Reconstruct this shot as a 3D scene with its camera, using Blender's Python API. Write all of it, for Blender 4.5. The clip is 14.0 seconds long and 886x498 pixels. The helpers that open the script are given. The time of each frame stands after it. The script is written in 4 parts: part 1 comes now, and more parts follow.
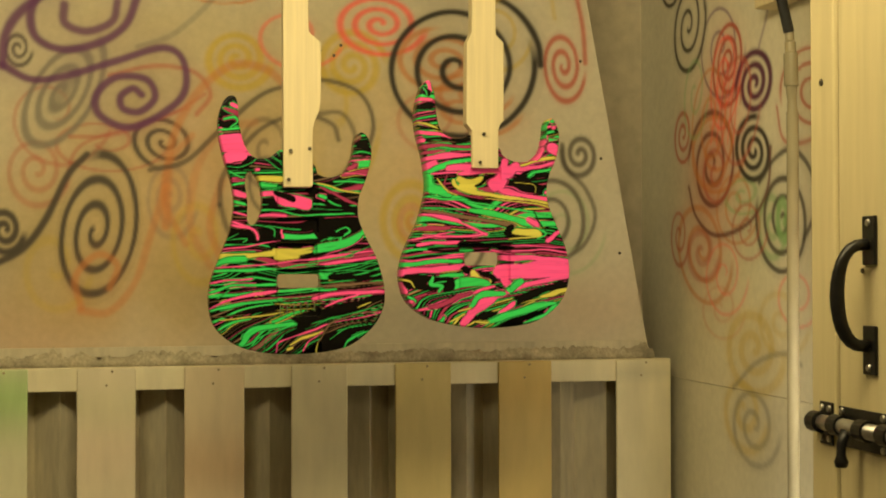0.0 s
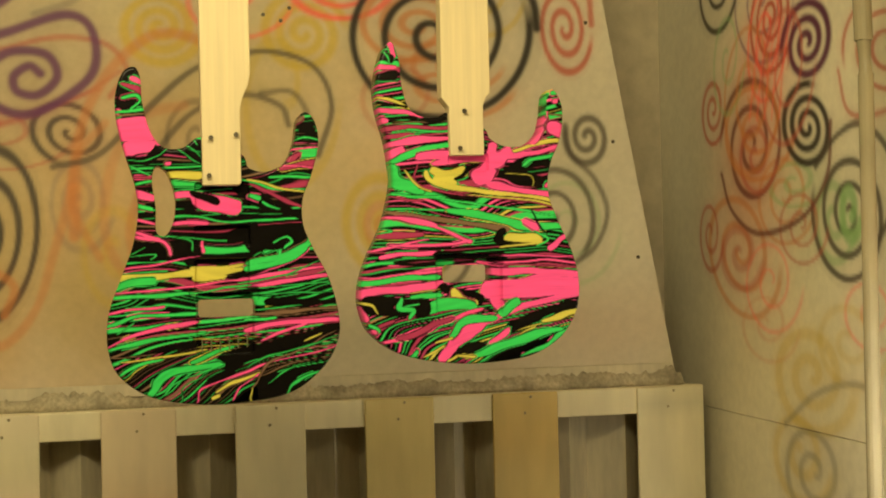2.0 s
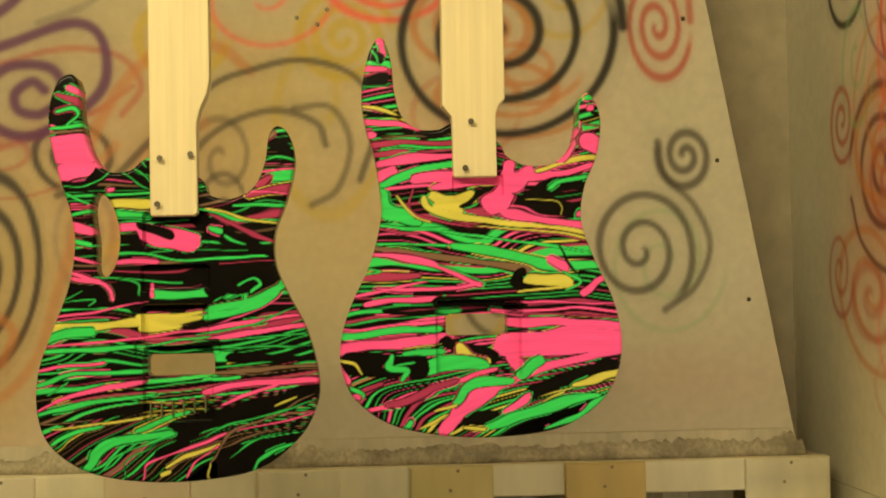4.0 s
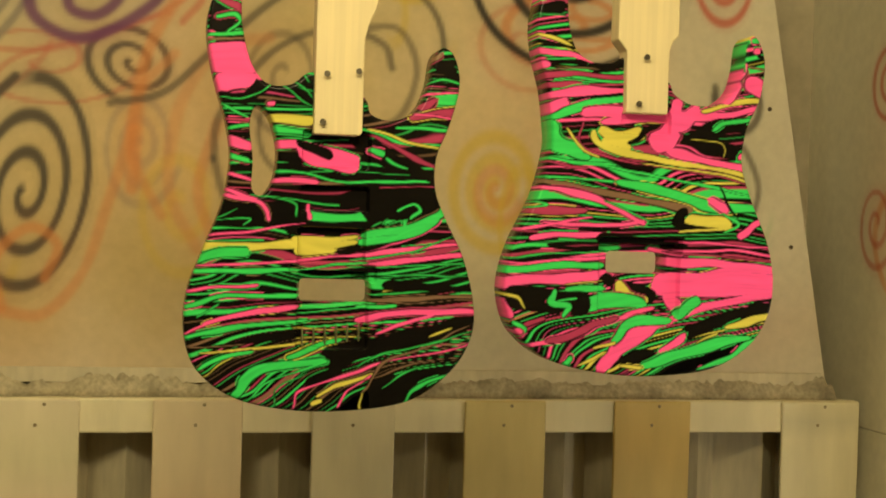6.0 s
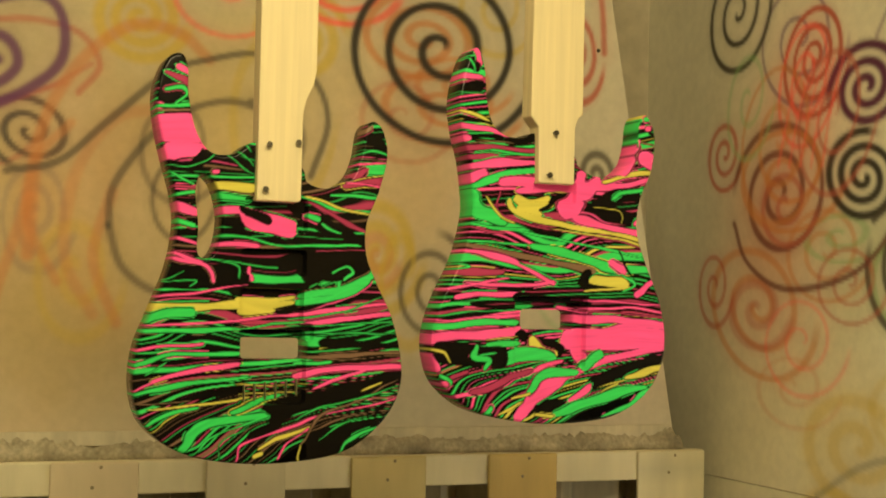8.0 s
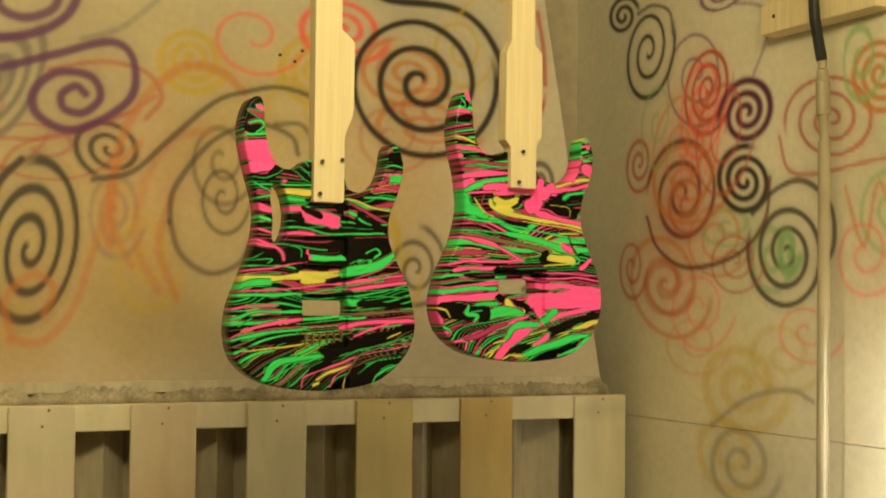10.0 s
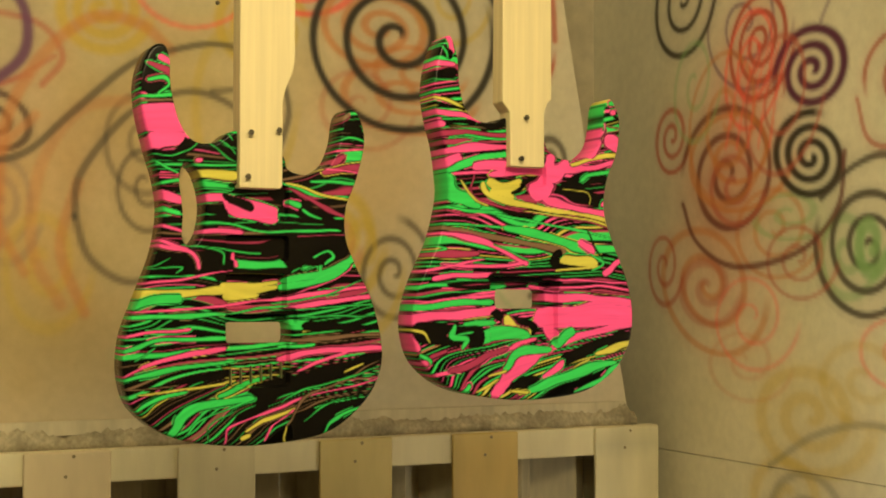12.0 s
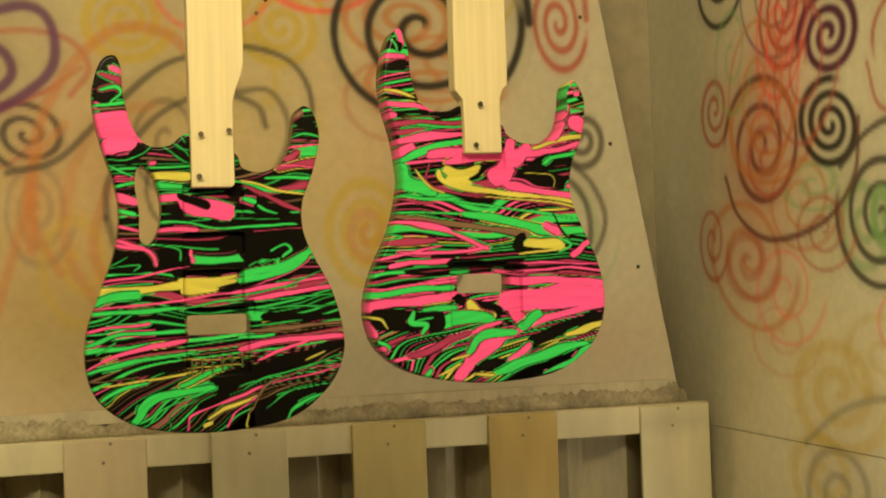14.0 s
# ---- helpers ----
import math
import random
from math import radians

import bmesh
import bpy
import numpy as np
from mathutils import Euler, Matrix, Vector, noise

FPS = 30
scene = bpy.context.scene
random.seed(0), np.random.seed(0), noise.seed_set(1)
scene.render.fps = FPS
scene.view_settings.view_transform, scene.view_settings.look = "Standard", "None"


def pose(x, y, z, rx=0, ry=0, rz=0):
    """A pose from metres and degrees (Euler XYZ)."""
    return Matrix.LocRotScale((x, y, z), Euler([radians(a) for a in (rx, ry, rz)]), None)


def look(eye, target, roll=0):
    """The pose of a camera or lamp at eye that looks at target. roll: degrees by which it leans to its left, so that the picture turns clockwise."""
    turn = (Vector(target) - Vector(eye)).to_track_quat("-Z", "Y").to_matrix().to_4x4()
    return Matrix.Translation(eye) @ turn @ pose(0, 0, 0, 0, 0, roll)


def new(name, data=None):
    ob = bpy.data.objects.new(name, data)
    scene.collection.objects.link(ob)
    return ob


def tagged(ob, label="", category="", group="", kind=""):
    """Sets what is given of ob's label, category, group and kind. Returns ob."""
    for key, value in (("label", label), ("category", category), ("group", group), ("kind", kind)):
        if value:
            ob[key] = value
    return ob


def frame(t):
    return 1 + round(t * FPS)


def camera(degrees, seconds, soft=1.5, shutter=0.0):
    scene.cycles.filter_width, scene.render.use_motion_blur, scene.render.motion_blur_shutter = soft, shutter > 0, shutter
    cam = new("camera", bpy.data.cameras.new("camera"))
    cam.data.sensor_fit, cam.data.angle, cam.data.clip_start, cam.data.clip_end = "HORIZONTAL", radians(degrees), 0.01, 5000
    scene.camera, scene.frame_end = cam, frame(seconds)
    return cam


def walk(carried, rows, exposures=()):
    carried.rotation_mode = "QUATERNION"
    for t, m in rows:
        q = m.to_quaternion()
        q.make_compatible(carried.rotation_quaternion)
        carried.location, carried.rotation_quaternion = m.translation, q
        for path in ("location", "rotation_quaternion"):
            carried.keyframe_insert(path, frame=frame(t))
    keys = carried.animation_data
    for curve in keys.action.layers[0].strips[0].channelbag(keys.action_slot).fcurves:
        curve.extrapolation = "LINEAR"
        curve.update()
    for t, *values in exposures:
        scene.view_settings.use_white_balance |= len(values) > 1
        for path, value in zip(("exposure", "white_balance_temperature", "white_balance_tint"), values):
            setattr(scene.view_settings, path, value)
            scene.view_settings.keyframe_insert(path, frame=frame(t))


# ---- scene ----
cam = camera(35.0, 14.0, soft=1.9)
PATH = [
    (0, (-0.022, -0.174, 1.38), (0.422, 1.775, 1.412), -0.1),
    (0.5, (0.016, -0.108, 1.381), (0.439, 1.847, 1.419), -1.2),
    (1, (0.079, -0.015, 1.386), (0.459, 1.947, 1.453), -0.4),
    (1.5, (0.122, 0.146, 1.384), (0.479, 2.114, 1.416), 0.1),
    (2, (0.144, 0.374, 1.417), (0.587, 2.324, 1.437), -1.3),
    (2.5, (0.237, 0.521, 1.393), (0.586, 2.489, 1.458), -0.8),
    (3, (0.452, 0.625, 1.406), (0.607, 2.618, 1.478), -0.9),
    (3.2, (0.495, 0.65, 1.435), (0.58, 2.647, 1.505), -1.8),
    (5.3, (0.133, 0.754, 1.42), (0.581, 2.703, 1.466), 2.2),
    (5.5, (0.067, 0.768, 1.412), (0.603, 2.695, 1.431), 1.8),
    (6, (0.068, 0.792, 1.433), (0.499, 2.745, 1.403), 1.8),
    (6.5, (-0.015, 0.8, 1.43), (0.641, 2.689, 1.423), 1.3),
    (7, (-0.15, 0.781, 1.422), (0.672, 2.603, 1.487), 1.5),
    (7.5, (-0.134, 0.762, 1.429), (0.653, 2.599, 1.529), 1.8),
    (7.7, (-0.122, 0.777, 1.425), (0.633, 2.628, 1.507), 1.3),
    (9.8, (-0.567, 0.129, 1.344), (0.32, 1.918, 1.454), 1.0),
    (10, (-0.521, 0.232, 1.365), (0.364, 2.024, 1.45), 0.7),
    (10.5, (-0.386, 0.44, 1.381), (0.488, 2.237, 1.468), 0.5),
    (11, (-0.27, 0.664, 1.4), (0.592, 2.466, 1.493), 0.6),
    (11.5, (-0.257, 0.732, 1.405), (0.629, 2.522, 1.502), 0.1),
    (12, (-0.23, 0.731, 1.403), (0.642, 2.53, 1.473), 0.1),
    (12.5, (-0.229, 0.733, 1.4), (0.639, 2.533, 1.473), 0.4),
    (13, (-0.244, 0.707, 1.396), (0.592, 2.523, 1.44), 0.3),
    (13.5, (-0.155, 0.664, 1.404), (0.637, 2.5, 1.456), -0.3),
    (14, (0.067, 0.578, 1.407), (0.626, 2.497, 1.452), -1.9),
]
EXPOSURES = ((0, -0.12), (2, 0.0), (14, 0.0))
LAMP_POWER = 26.5
walk(cam, [(t, look(eye, target, roll)) for t, eye, target, roll in PATH], exposures=EXPOSURES)

# ---- light ----
world = bpy.data.worlds.new("world")
scene.world = world
world.use_nodes = True
world.node_tree.nodes["Background"].inputs[0].default_value = (1.0, 0.85, 0.6, 1)
world.node_tree.nodes["Background"].inputs[1].default_value = 0.02


def area_lamp(name, m, sx, sy, power, colour):
    data = bpy.data.lights.new(name, "AREA")
    data.shape, data.size, data.size_y, data.energy, data.color = "RECTANGLE", sx, sy, power, colour
    ob = new(name, data)
    ob.matrix_world = m
    return ob


WARM = (1.0, 0.825, 0.41)
# main light from above; source unseen, tilt set to reach board and side wall
area_lamp("ceiling_light_glow", look((0.02, 0.95, 2.24), (0.85, 2.7, 1.35)), 1.25, 0.3, LAMP_POWER, WARM)


# ---- helpers for parts ----
def mesh_object(name, bm, material, parent=None, label="", smooth=False):
    me = bpy.data.meshes.new(name)
    bm.to_mesh(me)
    bm.free()
    if smooth:
        me.polygons.foreach_set("use_smooth", [True] * len(me.polygons))
    me.materials.append(material)
    ob = new(name, me)
    ob.parent = parent
    if label:
        ob["label"] = label
    return ob


part = mesh_object


def thing(name, label, category, at=(0, 0, 0), group="", kind=""):
    ob = new(name)
    ob.location = at
    return tagged(ob, label, category, group, kind)


def box(bm, x0, x1, y0, y1, z0, z1, bevel=0.0, seg=2):
    r = bmesh.ops.create_cube(bm, size=1.0)
    vs = r["verts"]
    bmesh.ops.scale(bm, vec=(x1 - x0, y1 - y0, z1 - z0), verts=vs)
    bmesh.ops.translate(bm, vec=((x0 + x1) / 2, (y0 + y1) / 2, (z0 + z1) / 2), verts=vs)
    if bevel:
        es = list({e for v in vs for e in v.link_edges})
        bmesh.ops.bevel(bm, geom=es, offset=bevel, segments=seg, affect="EDGES", profile=0.5)
    return bm


def one_box(*a, **k):
    return box(bmesh.new(), *a, **k)


def tube(bm, path, radius, sides=14, squash=1.0):
    """A round bar along a path of points."""
    rings = []
    n = len(path)
    path = [Vector(p) for p in path]
    up = Vector((0.13, 0.31, 0.94))
    for i, p in enumerate(path):
        d = (path[min(i + 1, n - 1)] - path[max(i - 1, 0)]).normalized()
        a = d.cross(up).normalized()
        b = d.cross(a)
        r = radius[i] if isinstance(radius, (list, tuple)) else radius
        rings.append([bm.verts.new(p + r * (math.cos(2 * math.pi * k / sides) * a + squash * math.sin(2 * math.pi * k / sides) * b)) for k in range(sides)])
    for q, s in zip(rings, rings[1:]):
        for k in range(sides):
            bm.faces.new((q[k], q[(k + 1) % sides], s[(k + 1) % sides], s[k]))
    bm.faces.new(rings[0][::-1])
    bm.faces.new(rings[-1])
    bmesh.ops.recalc_face_normals(bm, faces=bm.faces)
    return bm


def prism(outline, depth, bevel=0.0):
    """A board in the x-z plane, from y = 0 back to depth."""
    bm = bmesh.new()
    vs = [bm.verts.new((x, 0, z)) for x, z in outline]
    f = bm.faces.new(vs)
    r = bmesh.ops.extrude_face_region(bm, geom=[f])
    bmesh.ops.translate(bm, vec=(0, depth, 0), verts=[g for g in r["geom"] if isinstance(g, bmesh.types.BMVert)])
    bmesh.ops.recalc_face_normals(bm, faces=bm.faces)
    if bevel:
        bmesh.ops.bevel(bm, geom=list(bm.edges), offset=bevel, segments=2, affect="EDGES", profile=0.5)
    return bm


# ---- materials ----
def material(name, colour, rough=0.6, metal=0.0, grain=(30, 0.12), stain=(3, 0.15), bump=0.1, bump_scale=120, stretch=(1, 1, 1), attribute="", coat=0.0, vary=0.0, spec=0.5):
    m = bpy.data.materials.new(name)
    m.use_nodes = True
    nt = m.node_tree
    ns, ln = nt.nodes, nt.links
    b = ns["Principled BSDF"]
    b.inputs["Roughness"].default_value = rough
    b.inputs["Metallic"].default_value = metal
    b.inputs["Coat Weight"].default_value = coat
    b.inputs["Coat Roughness"].default_value = 0.06
    b.inputs["Specular IOR Level"].default_value = spec
    co = ns.new("ShaderNodeTexCoord")
    mp = ns.new("ShaderNodeMapping")
    mp.inputs["Scale"].default_value = stretch
    ln.new(co.outputs["Object"], mp.inputs["Vector"])
    if attribute:
        src = ns.new("ShaderNodeAttribute")
        src.attribute_name = attribute
        colour_out = src.outputs["Color"]
    else:
        src = ns.new("ShaderNodeRGB")
        src.outputs[0].default_value = (*colour, 1)
        colour_out = src.outputs[0]
    for scale, amount, detail in ((grain[0], grain[1], 6), (stain[0], stain[1], 4)):
        if not amount:
            continue
        n = ns.new("ShaderNodeTexNoise")
        n.inputs["Scale"].default_value = scale
        n.inputs["Detail"].default_value = detail
        ln.new(mp.outputs["Vector"], n.inputs["Vector"])
        r = ns.new("ShaderNodeMapRange")
        r.inputs["From Min"].default_value, r.inputs["From Max"].default_value = 0.3, 0.7
        r.inputs["To Min"].default_value, r.inputs["To Max"].default_value = 1 - amount, 1 + amount
        ln.new(n.outputs["Fac"], r.inputs["Value"])
        mul = ns.new("ShaderNodeVectorMath")
        mul.operation = "SCALE"
        ln.new(colour_out, mul.inputs[0])
        ln.new(r.outputs["Result"], mul.inputs["Scale"])
        colour_out = mul.outputs["Vector"]
    if vary:
        info = ns.new("ShaderNodeObjectInfo")
        r = ns.new("ShaderNodeMapRange")
        r.inputs["To Min"].default_value, r.inputs["To Max"].default_value = 1 - vary, 1 + vary
        ln.new(info.outputs["Random"], r.inputs["Value"])
        mul = ns.new("ShaderNodeVectorMath")
        mul.operation = "SCALE"
        ln.new(colour_out, mul.inputs[0])
        ln.new(r.outputs["Result"], mul.inputs["Scale"])
        colour_out = mul.outputs["Vector"]
    ln.new(colour_out, b.inputs["Base Color"])
    if bump:
        n = ns.new("ShaderNodeTexNoise")
        n.inputs["Scale"].default_value = bump_scale
        n.inputs["Detail"].default_value = 5
        ln.new(mp.outputs["Vector"], n.inputs["Vector"])
        bp = ns.new("ShaderNodeBump")
        bp.inputs["Strength"].default_value = bump
        bp.inputs["Distance"].default_value = 0.002
        ln.new(n.outputs["Fac"], bp.inputs["Height"])
        ln.new(bp.outputs["Normal"], b.inputs["Normal"])
    return m


def glowing(name, colour, strength):
    m = bpy.data.materials.new(name)
    m.use_nodes = True
    b = m.node_tree.nodes["Principled BSDF"]
    b.inputs["Emission Color"].default_value = (*colour, 1)
    b.inputs["Emission Strength"].default_value = strength
    return m


SPRAYED = material("sprayed_board", (0.7, 0.66, 0.56), 0.62, grain=(60, 0.05), stain=(2.5, 0.07), bump=0.08, attribute="paint", spec=0.3)
PLASTER = material("old_plaster", (0.50, 0.44, 0.32), 0.8, stain=(2, 0.12), bump=0.2, bump_scale=40)
CEILING = material("ceiling_paint", (0.75, 0.72, 0.65), 0.8)
CONCRETE = material("dusty_concrete", (0.32, 0.30, 0.27), 0.85, grain=(25, 0.2), stain=(1.5, 0.2))
SLAT = material("painted_slat", (0.66, 0.60, 0.44), 0.55, grain=(8, 0.03), stain=(4, 0.08), stretch=(4, 4, 1), attribute="paint", bump=0.12, bump_scale=60)
FILTER = material("pleated_filter", (0.58, 0.52, 0.38), 0.85, grain=(40, 0.08), stain=(5, 0.15), stretch=(2, 2, 0.5))
DUST = material("spray_dust", (0.40, 0.35, 0.245), 0.95, grain=(160, 0.22), stain=(22, 0.35), bump=0.5, bump_scale=220)
PINE = material("raw_pine", (0.72, 0.61, 0.36), 0.55, grain=(5, 0.06), stain=(3, 0.07), stretch=(30, 30, 1.2), bump=0.06, bump_scale=12)
DOORWOOD = material("cream_door_paint", (0.52, 0.44, 0.25), 0.5, grain=(6, 0.05), stain=(4, 0.08), stretch=(12, 12, 1), bump=0.1, bump_scale=20)
MARBLED = material("marbled_lacquer", (0.1, 0.1, 0.1), 0.2, grain=(10, 0.0), stain=(5, 0.0), bump=0.0, attribute="paint", coat=0.0, spec=0.14)
RIB = material("tape_rib", (0.15, 0.15, 0.06), 0.35, grain=(60, 0.3), stain=(20, 0.4), bump=0.0)
BLACKIRON = material("black_iron", (0.018, 0.017, 0.016), 0.38, 0.5, grain=(60, 0.3), stain=(15, 0.3), bump=0.15)
STEEL = material("zinc_steel", (0.42, 0.40, 0.36), 0.35, 0.9, grain=(60, 0.2), stain=(15, 0.2), bump=0.1)
SCREWS = material("dark_screw", (0.10, 0.085, 0.06), 0.4, 0.8, grain=(60, 0.2), bump=0.0)
SLAT_NAIL = material("rusty_nail", (0.30, 0.24, 0.14), 0.6, 0.3, bump=0.0)
RUBBER = material("black_rubber", (0.015, 0.015, 0.016), 0.5, bump=0.1)
PIPE = material("dusty_pipe", (0.38, 0.33, 0.215), 0.24, 0.0, grain=(20, 0.15), stain=(5, 0.25), stretch=(1, 1, 0.3))
TUBEGLOW = glowing("white_tube", (1.0, 0.93, 0.74), 11.0)
LAMPGLOW = glowing("diffuser_glow", (1.0, 0.86, 0.58), 3.0)
WHITEMETAL = material("white_metal", (0.7, 0.68, 0.62), 0.4)

# ---- paint: airbrushed spirals on boards, marbling on the bodies ----
BLACK, DARK, GREY = (0.028, 0.024, 0.02), (0.07, 0.058, 0.045), (0.24, 0.215, 0.17)
PURPLE, PLUM, MAROON = (0.13, 0.035, 0.13), (0.10, 0.012, 0.06), (0.16, 0.045, 0.04)
RED, ORANGE, YELLOW = (0.50, 0.11, 0.07), (0.62, 0.22, 0.06), (0.62, 0.44, 0.05)
HOTPINK, GREEN = (0.92, 0.13, 0.10), (0.25, 0.48, 0.18)
rng = np.random.default_rng(7)
LATTICE = rng.random((64, 64))


def soft_noise(u, v):
    """Smooth noise in 0..1 over arrays."""
    i, j = np.floor(u).astype(int), np.floor(v).astype(int)
    a, b = u - i, v - j
    a, b = a * a * (3 - 2 * a), b * b * (3 - 2 * b)
    g = lambda p, q: LATTICE[p % 64, q % 64]
    return (g(i, j) * (1 - a) + g(i + 1, j) * a) * (1 - b) + (g(i, j + 1) * (1 - a) + g(i + 1, j + 1) * a) * b


def layered(u, v):
    return (soft_noise(u, v) + 0.5 * soft_noise(2 * u + 9, 2 * v + 5) + 0.25 * soft_noise(4 * u + 3, 4 * v + 17)) / 1.75


def rounded_open(p, per=6):
    q = np.concatenate([[2 * p[0] - p[1]], p, [2 * p[-1] - p[-2]]])
    out = []
    for i in range(1, len(q) - 2):
        a, b, c, d = q[i - 1], q[i], q[i + 1], q[i + 2]
        for t in np.arange(per) / per:
            out.append(0.5 * (2 * b + (c - a) * t + (2 * a - 5 * b + 4 * c - d) * t * t + (3 * b - a - 3 * c + d) * t ** 3))
    out.append(p[-1])
    return np.array(out)


class Canvas:
    """Paint on a board: u along it, z up, one colour a vertex."""

    def __init__(self, u, z, base):
        self.u, self.z = u, z
        n = layered(u * 5 + 3, z * 5)[:, None]
        self.rgb = np.array(base)[None, :] * (0.93 + 0.14 * n)

    def lay(self, alpha, colour):
        self.rgb += (np.array(colour) - self.rgb) * np.clip(alpha, 0, 1)[:, None]

    def cloud(self, cu, cz, ru, rz, colour, a):
        q = ((self.u - cu) / ru) ** 2 + ((self.z - cz) / rz) ** 2
        self.lay(a * np.exp(-q) * (0.6 + 0.8 * layered(self.u * 9, self.z * 9)), colour)

    def spiral(self, cu, cz, ru, rz, turns, colour, lw, a, tilt=0, d=1, ph=0):
        du, dz = self.u - cu, self.z - cz
        wob = 0.06 * (layered(self.u * 7 + cu * 31, self.z * 7) - 0.5)
        c, s = math.cos(radians(tilt)), math.sin(radians(tilt))
        p, q = (du * c + dz * s) / ru, (-du * s + dz * c) / rz
        r = np.hypot(p, q) * (1 + wob)
        th = (d * np.arctan2(q, p) + ph) / (2 * math.pi)
        k = np.round(r * turns - th)
        total = k + th
        off = np.abs(r * turns - total) / turns * (ru + rz) / 2
        inside = np.clip(total / 0.25, 0, 1) * np.clip((turns - total) / 0.06, 0, 1)
        w = lw * (0.75 + 0.5 * layered(self.u * 11 + 5, self.z * 11 + cu * 7))
        line = np.exp(-(off / w) ** 4) * 0.85 + 0.16 * np.exp(-(off / (3.2 * w)) ** 2)
        self.lay(a * line * inside, colour)

    def line(self, colour, lw, a, *points):
        pts = rounded_open(np.array(points), 8)
        m = (self.u > pts[:, 0].min() - 5 * lw) & (self.u < pts[:, 0].max() + 5 * lw) & (self.z > pts[:, 1].min() - 5 * lw) & (self.z < pts[:, 1].max() + 5 * lw)
        if not m.any():
            return
        u, z = self.u[m], self.z[m]
        best = np.full(len(u), 1e9)
        for (u0, z0), (u1, z1) in zip(pts, pts[1:]):
            du, dz = u1 - u0, z1 - z0
            t = np.clip(((u - u0) * du + (z - z0) * dz) / (du * du + dz * dz + 1e-12), 0, 1)
            best = np.minimum(best, np.hypot(u - u0 - t * du, z - z0 - t * dz))
        w = lw * (0.75 + 0.5 * layered(u * 11 + 5, z * 11))
        alpha = np.zeros(len(self.u))
        alpha[m] = a * (np.exp(-(best / w) ** 4) * 0.85 + 0.16 * np.exp(-(best / (3.2 * w)) ** 2))
        self.lay(alpha, colour)


def painted_grid(name, u0, u1, z0, z1, step, place, canvas_paint, right_edge=None, thick=0.012, base=(0.62, 0.57, 0.44)):
    """A board with thickness whose front is a fine grid that carries paint; place(u, z, depth) gives the point."""
    nu, nz = int((u1 - u0) / step) + 1, int((z1 - z0) / step) + 1
    U, Z = np.meshgrid(np.linspace(0, 1, nu), np.linspace(z0, z1, nz))
    edge = right_edge(Z) if right_edge else u1
    U = u0 + U * (edge - u0)
    u, z = U.ravel(), Z.ravel()
    front = np.stack(place(u, z, 0 * u), -1)
    i = np.arange(nu * nz).reshape(nz, nu)
    quads = np.stack([i[:-1, :-1], i[:-1, 1:], i[1:, 1:], i[1:, :-1]], -1).reshape(-1, 4)
    rim = np.concatenate([i[0, :], i[1:, -1], i[-1, -2::-1], i[-2:0:-1, 0]])
    back = np.stack(place(u[rim], z[rim], 0 * rim + thick), -1)
    nb = len(rim)
    j = nu * nz + np.arange(nb)
    sides = np.stack([rim, j, np.roll(j, -1), np.roll(rim, -1)], -1)
    me = bpy.data.meshes.new(name)
    me.from_pydata(np.concatenate([front, back]).tolist(), [], quads.tolist() + sides.tolist() + [j[::-1].tolist()])
    cv = Canvas(u, z, base)
    canvas_paint(cv)
    rgb = np.concatenate([cv.rgb, cv.rgb[rim]])
    att = me.color_attributes.new("paint", "FLOAT_COLOR", "POINT")
    att.data.foreach_set("color", np.c_[rgb, np.ones(len(rgb))].astype(np.float32).ravel())
    me.materials.append(SPRAYED)
    bm = bmesh.new()
    bm.from_mesh(me)
    bmesh.ops.recalc_face_normals(bm, faces=bm.faces)
    bm.to_mesh(me)
    bm.free()
    return new(name, me)


# ---- the room ----
X_EAST, Y_NORTH, Z_CEIL = 1.194, 3.01, 2.32
X_WEST, Y_SOUTH, X_DOOR, Y_POST = -1.9, -1.9, 0.72, 1.252
tagged(part("floor", one_box(X_WEST - 0.1, X_EAST + 0.2, Y_SOUTH - 0.1, Y_NORTH + 0.1, -0.1, 0), CONCRETE), "dusty grey concrete workshop floor", "floor", kind="structure")
tagged(part("ceiling", one_box(X_WEST - 0.1, X_EAST + 0.2, Y_SOUTH - 0.1, Y_NORTH + 0.1, Z_CEIL, Z_CEIL + 0.1), CEILING), "plain off-white painted ceiling", "ceiling", kind="structure")
tagged(part("wall_north", one_box(X_WEST - 0.1, X_EAST + 0.2, Y_NORTH, Y_NORTH + 0.1, 0, Z_CEIL), PLASTER), "bare olive-beige wall behind the leaning board", "wall", kind="structure")
tagged(part("wall_west", one_box(X_WEST - 0.1, X_WEST, Y_SOUTH, Y_NORTH, 0, Z_CEIL), PLASTER), "plain beige wall", "wall", kind="structure")
tagged(part("wall_south", one_box(X_WEST, X_DOOR, Y_SOUTH - 0.1, Y_SOUTH, 0, Z_CEIL), PLASTER), "plain beige wall", "wall", kind="structure")
tagged(part("wall_return", one_box(X_DOOR + 0.1, X_EAST + 0.1, Y_POST - 0.1, Y_POST, 0, Z_CEIL), PLASTER), "short return wall beside the door", "wall", kind="structure")

Y_JOINT, Z_SEAM = 2.118, 1.140
board_spirals, board_lines, wall_spirals, wall_lines = [], [], [], []
# airbrushed spirals: along, height, two radii, turns, colour, line, strength, tilt, sense, phase; lines: colour, line, strength, points
board_spirals.append((-0.193, 1.587, 0.066, 0.080, 2.5, RED, 0.0058, 0.42, 0, 1, 3.14))
board_spirals.append((0.075, 1.532, 0.055, 0.088, 3, GREY, 0.0059, 0.42, 0, 1, 0.00))
